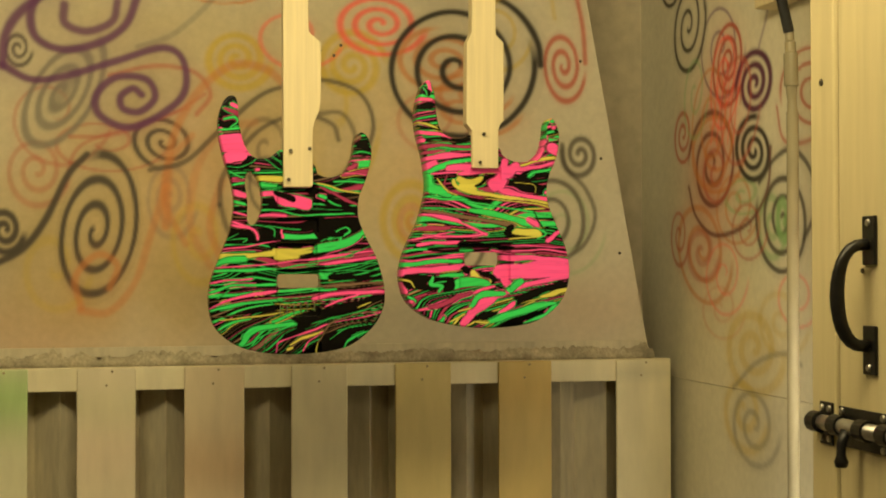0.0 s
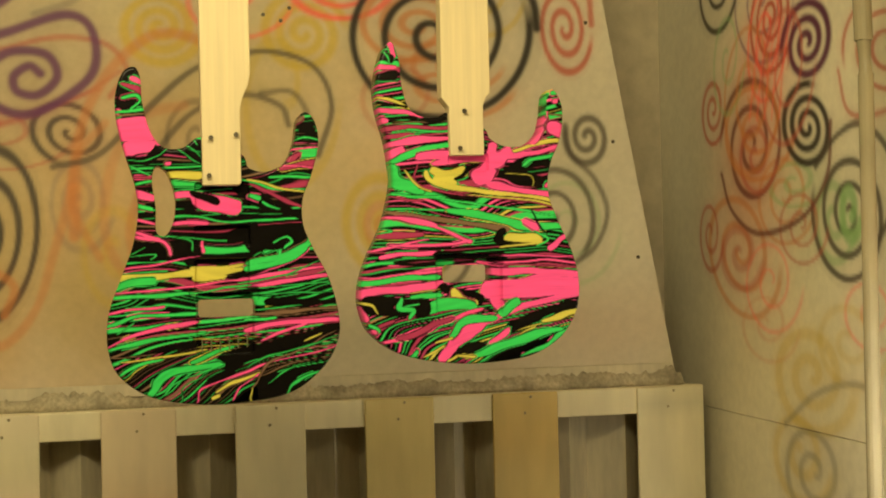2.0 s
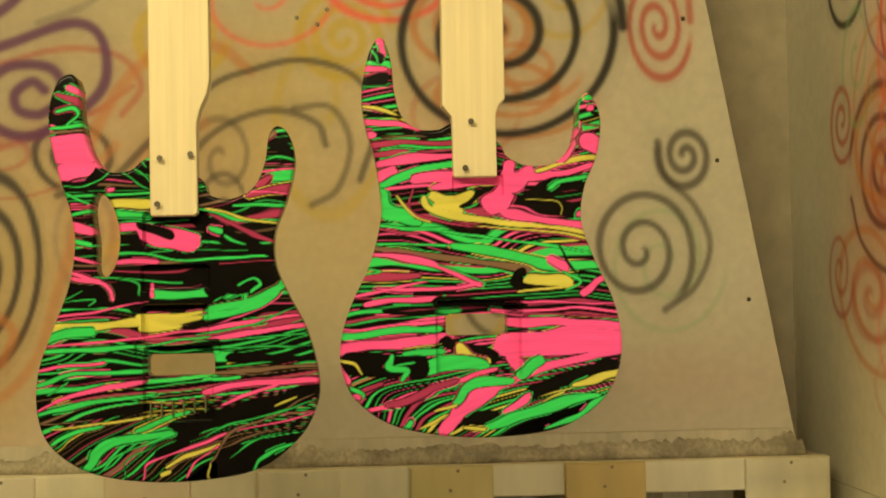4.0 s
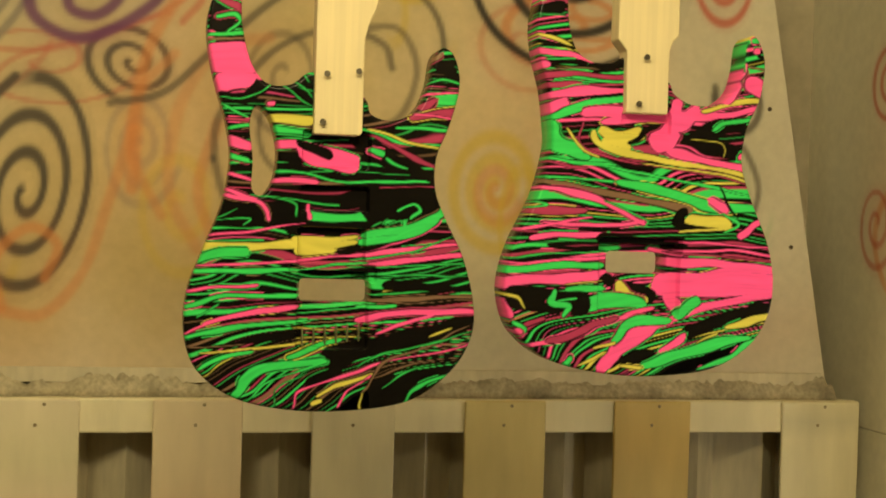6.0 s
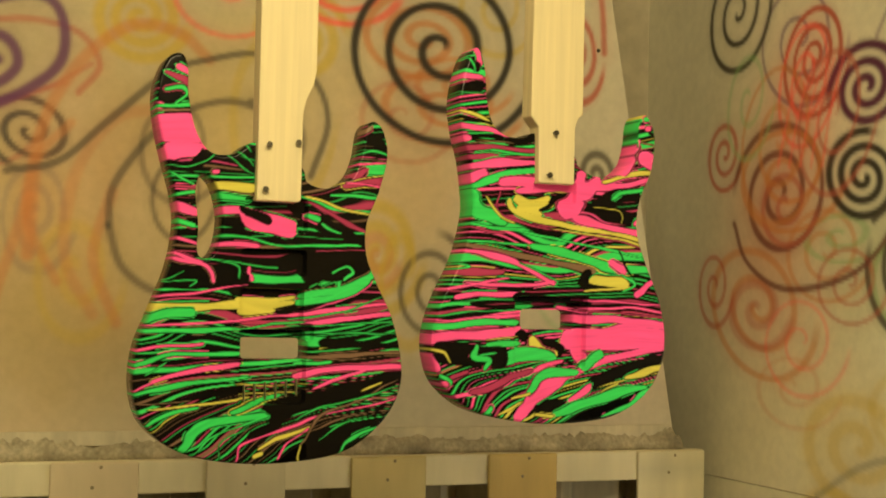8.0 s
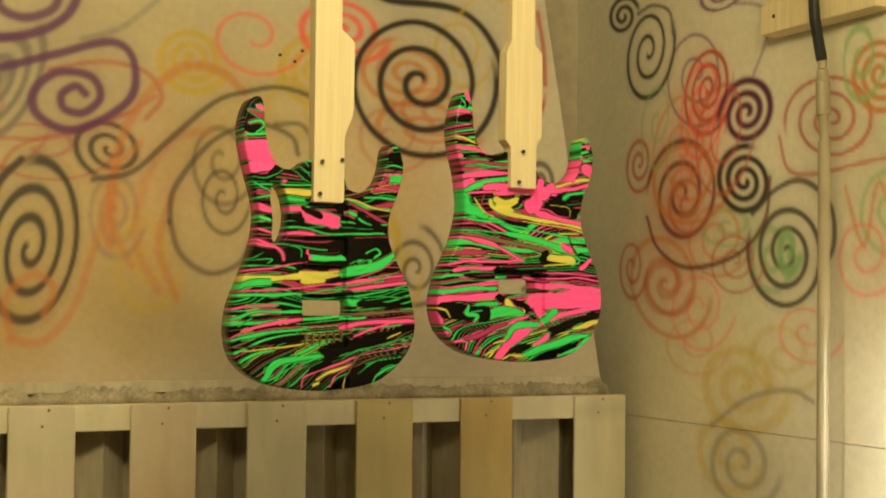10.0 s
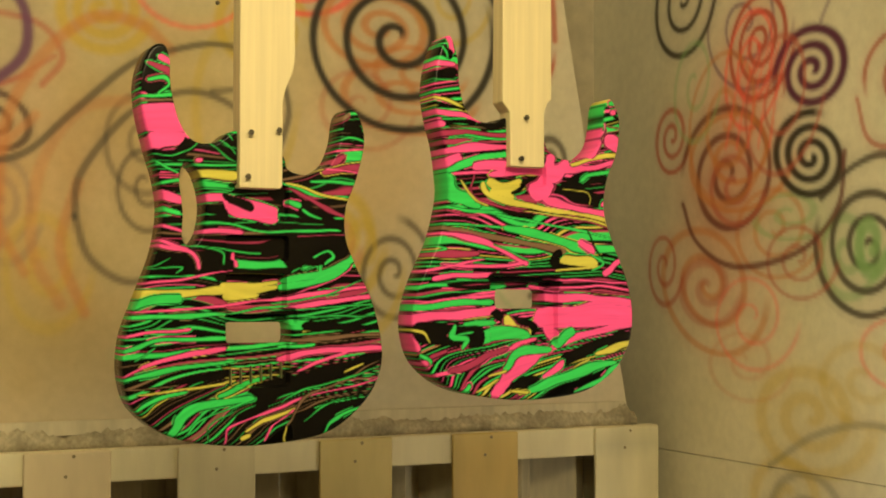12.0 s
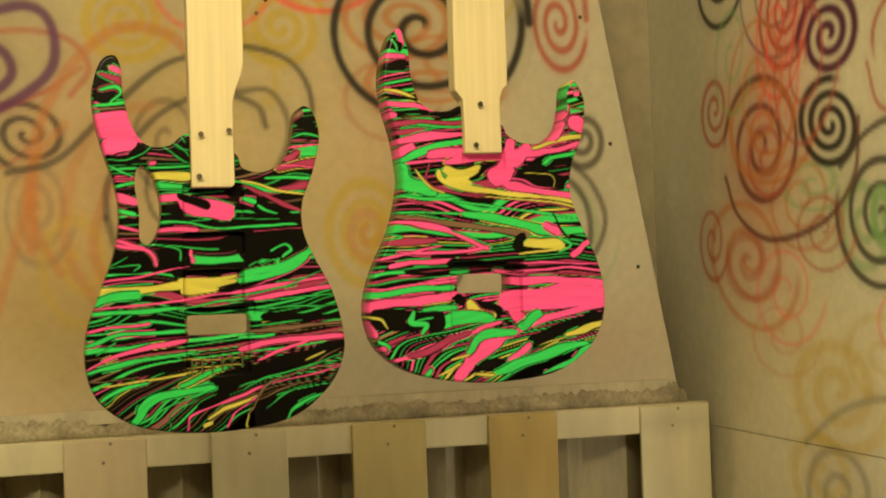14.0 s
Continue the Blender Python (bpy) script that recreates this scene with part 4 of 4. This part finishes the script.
STROKES_TWO = (
    (P, 0.45, (-10.5, 42.5), (-10, 40.9)),
    (K, 0.45, (-12.3, 41.2), (-10.3, 40.5)),
    (G, 0.12, (-11.8, 41.5), (-10.8, 40.7), (-10.6, 40)),
    (P, 0.37, (-12.4, 39.5), (-9.9, 39.4)),
    (K, 0.60, (-12.5, 37.9), (-9.6, 38.3)),
    (G, 0.06, (-12.8, 37.6), (-9.6, 37.4)),
    (Y, 0.21, (-13, 35.6), (-10.2, 34.9), (-8.1, 33.7)),
    (K, 0.18, (-11.8, 34.7), (-8.8, 34)),
    (P, 0.30, (-12.6, 33.9), (-10.1, 33.5), (-6.9, 32.8)),
    (K, 0.33, (-11.1, 32.6), (-7.8, 32.4)),
    (G, 0.15, (-11.1, 32.9), (-8.8, 32.8)),
    (P, 0.45, (-11.9, 32.3), (-11.6, 32.3)),
    (K, 0.37, (-6.4, 32.2), (-3.1, 32.8)),
    (B, 0.09, (-12.4, 31.5), (-6.8, 32)),
    (D, 0.27, (-12, 31.1), (-3, 31.5)),
    (G, 0.15, (-8.1, 30.9), (-3.3, 31)),
    (D, 0.27, (-12, 30.2), (-8.4, 30.3)),
    (P, 0.48, (-11.3, 29.1), (-7.4, 29.7), (-3.3, 29.9)),
    (P, 0.74, (-11.1, 27.6), (-9.3, 28.3)),
    (K, 0.18, (-8, 28.9), (-3.7, 29.5)),
    (G, 0.39, (-10.3, 27), (-7.3, 28.2), (-3.1, 29)),
    (P, 0.51, (-6.6, 27.5), (-3.3, 27.7), (0.5, 27.5)),
    (P, 0.45, (-3.6, 26.7), (3.4, 27.4)),
    (G, 0.69, (-10.8, 26.1), (-10.2, 24.3), (-7.6, 23.5)),
    (G, 0.37, (-10.2, 24), (-6.9, 23)),
    (D, 0.15, (-7.3, 26.3), (-7.6, 24.4), (-4.9, 23), (-0.7, 22.3), (10.7, 21.5)),
    (Y, 0.18, (-9.1, 25.7), (-8.3, 24.7), (-6.9, 23.6), (-5.5, 22.9)),
    (Y, 0.39, (-5.9, 25.4), (-5.4, 24.4), (-3.2, 23.6), (0.7, 23.1), (5.6, 22.4), (10.7, 21.8)),
    (Y, 0.60, (-4.9, 25.6), (-3.2, 24.9), (-0.5, 25.5)),
    (Y, 0.45, (-4.2, 24.4), (-2.1, 24.1)),
    (K, 0.21, (-1.5, 24.7), (0.6, 25.9), (3.4, 26.7)),
    (P, 0.89, (3.3, 28.6), (2.7, 25.8), (1, 24.5)),
    (P, 0.60, (5.5, 28.4), (3.7, 26.5)),
    (P, 0.37, (3.4, 27.7), (7.6, 27.9), (12.4, 28.6)),
    (K, 0.89, (5.5, 25.3), (8.4, 26.7), (11.7, 26.8)),
    (K, 0.60, (4.9, 24.6), (10.3, 24.2)),
    (G, 0.24, (7.9, 26.5), (9.1, 27.2), (12.1, 27.5)),
    (P, 0.45, (3.5, 23.7), (10.7, 22.5)),
    (P, 0.45, (10.3, 23.6), (10.6, 23.6)),
    (Y, 0.07, (5.2, 25), (8.1, 24.8), (8.3, 23.8)),
    (Y, 0.27, (6.9, 28.5), (9.8, 29.4), (13.1, 29.6)),
    (P, 0.89, (10.4, 33.1), (9, 30.1)),
    (P, 0.74, (11.6, 31.2), (12.7, 30.7)),
    (G, 0.45, (11.8, 36), (12.8, 36.1)),
    (P, 0.37, (12.2, 34.8), (12.5, 34.8)),
    (K, 0.15, (12.6, 34.3), (13.4, 34.2)),
    (G, 0.06, (10.9, 36.3), (10.8, 33.1)),
    (B, 0.12, (11.5, 33.1), (13.2, 32.9)),
    (G, 0.18, (-10.8, 22.8), (-4.8, 22.1)),
    (D, 0.18, (-11, 22.5), (-7.2, 21.8)),
    (Y, 0.18, (1, 22.2), (10.7, 21.2)),
    (D, 0.09, (-0.7, 22.3), (10.7, 20.9)),
    (G, 0.15, (-6.5, 22.1), (2.1, 20.8), (11.5, 19.5)),
    (G, 0.07, (-1.4, 21.3), (5.7, 20.3)),
    (G, 0.18, (-11.4, 20.7), (-4.8, 20.3)),
    (B, 0.30, (-11.4, 20.1), (-3, 18.8), (3.6, 17.8)),
    (G, 0.54, (-2.4, 20.1), (2.1, 19.3), (5.7, 18.4), (11.6, 17.9)),
    (P, 0.39, (7.5, 18.6), (9.4, 17.9)),
    (K, 0.06, (8.6, 19.6), (10.3, 17.4)),
    (P, 0.30, (-11.1, 19.4), (-7.1, 18.9), (-3.7, 17.8), (-0.6, 16.5)),
    (P, 0.21, (-0.6, 16.5), (-3.7, 15.8), (-9.7, 15.8)),
    (D, 0.39, (-12, 17), (-7.1, 17.2)),
    (G, 0.15, (-12.7, 17.9), (-10.4, 17.6), (-12, 17.3)),
    (G, 0.12, (-3.4, 17.9), (0.1, 16.8), (0.1, 16.2)),
    (K, 0.89, (4, 16.8), (5.4, 15.9)),
    (Y, 0.60, (5.4, 16.9), (8.7, 16.6), (9.4, 16)),
    (Y, 0.18, (5.1, 15.3), (9.4, 15.9)),
    (G, 0.15, (9.4, 17.3), (10.7, 16.3), (9.1, 15.4)),
    (P, 0.37, (10.9, 15.1), (13.1, 16.4)),
    (P, 0.18, (-14.9, 14.7), (-9.7, 15.7), (-6.4, 16.4)),
    (P, 0.30, (-11.9, 14.2), (-9.3, 14.8), (-4.8, 14.6)),
    (G, 0.24, (-15.1, 13.1), (-10.6, 13.6)),
    (K, 0.21, (-9.6, 13.6), (-5.3, 13.5)),
    (G, 0.12, (-15.1, 12.1), (-9.6, 12.9), (-5.1, 13)),
    (P, 0.18, (-13.8, 11.8), (-5.1, 12.4)),
    (G, 0.45, (-15.1, 10.9), (-10.2, 11.5), (-5.1, 11.7)),
    (P, 0.66, (-16, 9.4), (-11.2, 10), (-4.2, 10.6)),
    (K, 0.60, (-4, 14.3), (3.7, 14.1)),
    (G, 0.21, (-4.6, 13.4), (-2.6, 13.4)),
    (P, 0.30, (1.9, 13.3), (4.4, 13.1)),
    (P, 0.12, (5.1, 14.2), (14.6, 14)),
    (P, 0.54, (3.7, 12.2), (9.5, 11.9), (14.9, 11.6)),
    (D, 0.12, (5.1, 13.1), (14.7, 12.6)),
    (P, 1.19, (2.4, 9.7), (7.7, 10), (15.3, 9.9)),
    (P, 0.60, (3.1, 8.8), (3.9, 7.6)),
    (K, 0.74, (-3.2, 10), (1, 8.5)),
    (Y, 0.60, (-2.1, 9.7), (-1.1, 8.5), (0.7, 7.9)),
    (G, 0.66, (-6.1, 7.3), (-3.1, 7.9), (0.3, 7.6)),
    (G, 0.33, (-7.9, 9.1), (-4.3, 9.1)),
    (Y, 0.09, (-7.9, 9.7), (-4.5, 9.9)),
    (K, 1.34, (-13.4, 8.2), (-6.8, 7.6)),
    (Y, 0.15, (-14.7, 8.5), (-13.1, 8.1), (-12.7, 7.1)),
    (G, 0.30, (-9.8, 8.8), (-10.1, 7.6), (-8.2, 7.3), (-8.8, 6.4)),
    (G, 0.12, (-9.2, 7.9), (-7.5, 8.1)),
    (P, 0.60, (-15, 7.7), (-14.5, 6.5)),
    (D, 0.21, (-12.7, 5.3), (-11.1, 5.9)),
    (G, 0.21, (-14, 5.4), (-13, 4.8), (-13.6, 4)),
    (P, 0.39, (-13.9, 4.6), (-13.6, 4.6)),
    (K, 0.74, (6.1, 5), (13.3, 6.9)),
    (K, 0.60, (-1.6, 2.1), (1.2, 2.3)),
    (P, 0.27, (-12.6, 2.9), (-7.7, 4.3), (-2.7, 5.8), (1.1, 7)),
    (D, 0.33, (-9.4, 4), (-3.4, 5.8)),
    (P, 0.74, (2.5, 5.7), (-1, 3.9), (-3.3, 2.1), (-3.9, 0.3)),
    (P, 0.42, (1.1, 5.1), (6, 7.2), (10.3, 8.1), (15.1, 8.8)),
    (G, 0.45, (3.9, 6.6), (6, 8)),
    (G, 0.45, (-3, 3.9), (-0.6, 5.6), (2.5, 5.9)),
    (Y, 0.15, (-5, 3.1), (-3.3, 3.5)),
    (Y, 0.18, (-6.3, 1.3), (-4.3, 2.5)),
    (G, 0.39, (-8.3, 1), (-7.7, 1.9)),
    (P, 0.33, (2.6, 2.9), (4.7, 4.1)),
    (G, 0.51, (1.2, 1.4), (6.1, 2.9), (11.5, 4)),
    (G, 0.33, (7.2, 1), (10.8, 2.5), (14.5, 4.9)),
    (Y, 0.33, (10.4, 5.5), (15.2, 6.7)),
    (Y, 0.12, (6.8, 3.8), (8.6, 4.4)),
    (Y, 0.21, (-1.6, 1.2), (0.2, 1)),
    (P, 0.15, (8.4, 0), (10.9, 0.9)),
)
OUTLINE = rounded(OUTLINE_A + OUTLINE_B)
OUTLINE_TWO = rounded(OUTLINE_C + OUTLINE_D)


def screw(parent, x, z, y):
    bm = bmesh.new()
    bmesh.ops.create_cone(bm, cap_ends=True, segments=16, radius1=0.0022, radius2=0.0032, depth=0.004, matrix=pose(x, y - 0.004, z, 90))
    bmesh.ops.create_cone(bm, cap_ends=True, segments=10, radius1=0.0018, radius2=0.0018, depth=0.012, matrix=pose(x, y + 0.002, z, 90))
    return part("screw", bm, SCREWS, parent, "dark countersunk screw")


def hanging_body(label, at, outline, holes, pockets, paint, stick, screws, stick_label, size, ribs=()):
    g = thing("guitar_body", label, "guitar body", at, "hanging guitar bodies")
    g.scale = (size, 1, size)
    me = body_mesh("body", outline, holes, pockets, paint)
    ob = new("body", me)
    ob.parent = g
    st = part("stick", prism([(x / 100, z / 100) for x, z in stick], 0.026, 0.0015), PINE, g, stick_label)
    st.location = (0, -0.010, 0)
    for x, z0, z1 in ribs:
        part("rib", one_box((x - 0.07) / 100, (x + 0.07) / 100, 0.003, 0.009, z0 / 100, z1 / 100, bevel=0.0004), RIB, g)
    for x, z in screws:
        screw(st, x / 100, z / 100, 0.0)
    return g


SIZE_A, SIZE_B = 1.027, 1.014
TOP_A, TOP_B = (Z_CEIL - 1.239) * 100 / SIZE_A, (Z_CEIL - 1.281) * 100 / SIZE_B
hanging_body("black guitar body marbled with neon green, pink and yellow swirls", (0.273, 2.242, 1.239), OUTLINE,
             [rounded(GRIP, 6), slot(-3.4, 3.8, 11.0, 13.3)],
             [(-3.6, 3.4, 24.6, 28.4, 0.9), (-3.8, 3.4, 20.0, 22.8, 0.9), (-3.8, 3.2, 14.8, 18.6, 1.1), (-4.6, 4.4, 13.0, 14.9, 0.7), (-3.7, 3.6, 6.2, 14.2, 0.8)],
             lambda x, z: marbling(x, z, 3, 0.85, STROKES_ONE, "GGGPDGBYBGDB", (0.22, 0.85), (0.04, 0.06, 0.08, 0.12, 0.2, 0.32)),
             ((-2.6, 27.9), (2.0, 27.9), (2.3, 28.2), (2.3, 37.6), (2.7, 39.2), (3.4, 40.7), (3.7, 42.2), (3.7, 52.3), (1.6, 54.0), (1.4, TOP_A), (-2.9, TOP_A)),
             ((-1.5, 33.9), (-1.8, 29.1), (1.7, 34.3)), "raw pine holding stick screwed into the neck pocket", SIZE_A,
             [(-3.0 + 1.15 * k, 6.5 + 0.12 * k, 8.3 + 0.12 * k) for k in range(6)])
hanging_body("guitar body marbled in hot pink, green, yellow and black", (0.601, 2.212, 1.281), OUTLINE_TWO,
             [slot(-3.8, 2.8, 10.8, 13.1)],
             [(-4.9, 4.4, 13.0, 14.6, 0.9), (-4.9, 4.2, 6.4, 14.0, 0.7), (-2.9, 2.6, 25.4, 28.0, 0.5)],
             lambda x, z: marbling(x, z, 8, 0.75, STROKES_TWO, "PDGGPGPYGDG", (0.16, 0.6), (0.05, 0.08, 0.14, 0.24, 0.36)),
             ((-2.8, 27.6), (1.8, 27.6), (1.8, 34.2), (2.2, 35.3), (2.8, 35.8), (2.8, 49.4), (1.4, 50.7), (1.2, TOP_B), (-2.8, TOP_B), (-2.9, 51.0), (-3.8, 49.2), (-3.9, 35.2), (-2.9, 34.0)),
             ((-0.9, 33.4), (-1.6, 28.5)), "raw pine holding stick with a narrowed tongue", SIZE_B)

# ---- hose, pipe, block and tube lamp on the side wall ----
block = thing("wall_block", "raw pine block screwed to the side wall", "wood block", (X_EAST, 2.146, 1.878))
part("block", one_box(-0.045, 0, -0.15, 0.15, 0, 0.055, bevel=0.003), PINE, block)
part("block", one_box(-0.030, 0, -0.02, 0.15, 0.0555, 0.1, bevel=0.003), PINE, block)
for y in (-0.09, 0.11):
    bm = bmesh.new()
    bmesh.ops.create_cone(bm, cap_ends=True, segments=12, radius1=0.004, radius2=0.003, depth=0.003, matrix=pose(-0.046, y, 0.03, 0, -90))
    part("screw", bm, SCREWS, block)
airline = thing("air_line", "black rubber air hose joined to a dusty pale pipe", "air hose", (X_EAST - 0.068, 2.09, 0))
part("hose", tube(bmesh.new(), [(-0.03, 0.0, Z_CEIL), (-0.034, -0.004, 2.1), (-0.036, -0.006, 1.95), (-0.026, 0.0, 1.87), (-0.006, 0.005, 1.80)], 0.0095), RUBBER, airline, "black rubber hose")
part("coupling", tube(bmesh.new(), [(-0.006, 0.005, 1.805), (-0.004, 0.005, 1.785)], 0.008), PIPE, airline)
part("coupling", tube(bmesh.new(), [(-0.004, 0.005, 1.783), (-0.003, 0.005, 1.765), (-0.003, 0.005, 1.762), (-0.002, 0.005, 1.705)], [0.0095, 0.0095, 0.0125, 0.0125]), PIPE, airline)
part("coupling", tube(bmesh.new(), [(-0.002, 0.005, 1.705), (-0.001, 0.005, 1.68), (0, 0.005, 1.66)], [0.010, 0.008, 0.009]), PIPE, airline)
part("pipe", tube(bmesh.new(), [(0, 0.005, 1.66), (0, 0.008, 1.2), (0, 0.01, 0.6), (0, 0.01, 0.0)], 0.0105), PIPE, airline, "dusty pale pipe")

tube_lamp = thing("tube_lamp", "bright white tube lamp standing upright by the side wall", "lamp", (1.115, 1.905, 0))
part("tube", tube(bmesh.new(), [(0, 0, 0.62), (0, 0, 1.312)], 0.019), TUBEGLOW, tube_lamp, "glowing white tube")
part("cap", tube(bmesh.new(), [(0, 0, 0.585), (0, 0, 0.62)], 0.021), WHITEMETAL, tube_lamp)
part("stand", tube(bmesh.new(), [(0, 0, 0.0), (0, 0, 0.585)], 0.012), WHITEMETAL, tube_lamp)

# ---- ceiling lamp, out of view; its batten form and tilt are assumed ----
ceil_lamp = thing("assumed_ceiling_lamp", "unseen ceiling lamp, assumed as a tilted white batten with a glowing diffuser", "lamp", (0, 0, 0))
ceil_lamp.matrix_basis = look((0.01, 0.925, 2.262), (0.85, 2.7, 1.35))
part("housing", one_box(-0.66, 0.66, -0.17, 0.17, 0.0, 0.05, bevel=0.006), WHITEMETAL, ceil_lamp)
part("diffuser", one_box(-0.64, 0.64, -0.16, 0.16, -0.012, -0.001, bevel=0.002), LAMPGLOW, ceil_lamp)
for x in (-0.5, 0.5):
    part("bracket", tube(bmesh.new(), [(x, 0.0, 0.05), (x, 0.12, 0.12)], 0.008), WHITEMETAL, ceil_lamp)

# ---- door in the near side wall ----
Y_GAP = 1.194
wall_door = tagged(part("wall_door", one_box(X_DOOR + 0.012, X_DOOR + 0.1, Y_SOUTH, Y_POST, 2.06, Z_CEIL), PLASTER), "wall above the plank door", "wall", kind="structure")
part("infill", one_box(X_DOOR + 0.012, X_DOOR + 0.1, Y_SOUTH, 0.31, 0, 2.059), PLASTER, wall_door)
post = tagged(part("door_post", one_box(X_DOOR, X_DOOR + 0.1, Y_GAP + 0.0025, Y_POST, 0, Z_CEIL, bevel=0.004), DOORWOOD), "cream painted wooden door post", "door frame", kind="structure")
door = thing("door_1", "closed cream painted plank door with black iron fittings", "door", (X_DOOR, Y_GAP, 0), kind="structure")
for k in range(6):
    part("plank", one_box(0.002, 0.04, -0.1455 * (k + 1) + 0.0015, -0.1455 * k - 0.001, 0.01, 2.055, bevel=0.003), DOORWOOD, door)
bow = [(-0.006 - 0.033 * math.sin(math.pi * k / 14) ** 0.7, 0, 0.052 * math.cos(math.pi * k / 14)) for k in range(15)]
pull_handle = part("pull_handle", tube(bmesh.new(), bow, 0.0075, squash=0.8), BLACKIRON, door, "black iron bow handle", smooth=True)
pull_handle.location = (0.002, 1.125 - Y_GAP, 1.355)
for z in (0.056, -0.056):
    part("plate", one_box(-0.004, -0.0005, -0.0125, 0.0125, z - 0.025, z + 0.025, bevel=0.001), BLACKIRON, pull_handle)
    for dz in (-0.010, 0.012):
        bm = bmesh.new()
        bmesh.ops.create_cone(bm, cap_ends=True, segments=12, radius1=0.0042, radius2=0.0033, depth=0.002, matrix=pose(-0.005, 0, z + dz + (0.006 if z > 0 else -0.008), 0, -90))
        part("screw", bm, STEEL, pull_handle)


def fitting_screw(y, z, parent):
    bm = bmesh.new()
    bmesh.ops.create_cone(bm, cap_ends=True, segments=12, radius1=0.0042, radius2=0.0034, depth=0.002, matrix=pose(-0.004, y, z, 0, -90))
    return part("screw", bm, STEEL, parent)


bolt = part("sliding_bolt", one_box(-0.003, -0.0005, -0.150, -0.004, -0.021, 0.021, bevel=0.001), BLACKIRON, door, "black iron bolt plate with a grey steel bar")
bolt.location = (0.002, 0, 1.216)
part("bar", tube(bmesh.new(), [(-0.013, -0.14, 0.002), (-0.013, 0.038, 0.002), (-0.013, 0.042, 0.002)], [0.0085, 0.0085, 0.006]), STEEL, bolt, "grey steel bar", smooth=True)
for y in (-0.022, -0.075, -0.12):
    part("strap", tube(bmesh.new(), [(-0.013, y - 0.009, 0.002), (-0.013, y + 0.009, 0.002)], 0.0112), BLACKIRON, bolt)
part("knob", tube(bmesh.new(), [(-0.019, -0.048, 0.0), (-0.024, -0.048, -0.014), (-0.024, -0.048, -0.026), (-0.024, -0.048, -0.032), (-0.024, -0.048, -0.038)], [0.0055, 0.005, 0.005, 0.0075, 0.006]), BLACKIRON, bolt, smooth=True)
for y, z in ((-0.012, 0.016), (-0.012, -0.016), (-0.095, 0.016), (-0.095, -0.016), (-0.14, 0.016), (-0.14, -0.016)):
    fitting_screw(y, z, bolt)
keeper = part("keeper", one_box(-0.003, -0.0005, 0.006, 0.034, -0.023, 0.023, bevel=0.001), BLACKIRON, post, "black iron bolt keeper")
keeper.location = (X_DOOR, Y_GAP, 1.216)
part("strap", tube(bmesh.new(), [(-0.013, 0.012, 0.002), (-0.013, 0.029, 0.002)], 0.0112), BLACKIRON, keeper)
for y, z in ((0.012, 0.016), (0.028, 0.016), (0.012, -0.016), (0.028, -0.016)):
    fitting_screw(y, z, keeper)
for y, z, r in ((0.03, 1.585, 0.004), (-0.055, 1.38, 0.003)):
    bm = bmesh.new()
    bmesh.ops.create_cone(bm, cap_ends=True, segments=12, radius1=r, radius2=r * 0.8, depth=0.0015, matrix=pose(X_DOOR - 0.001, Y_GAP + y, z, 0, -90))
    part("nail_head", bm, SCREWS, post)
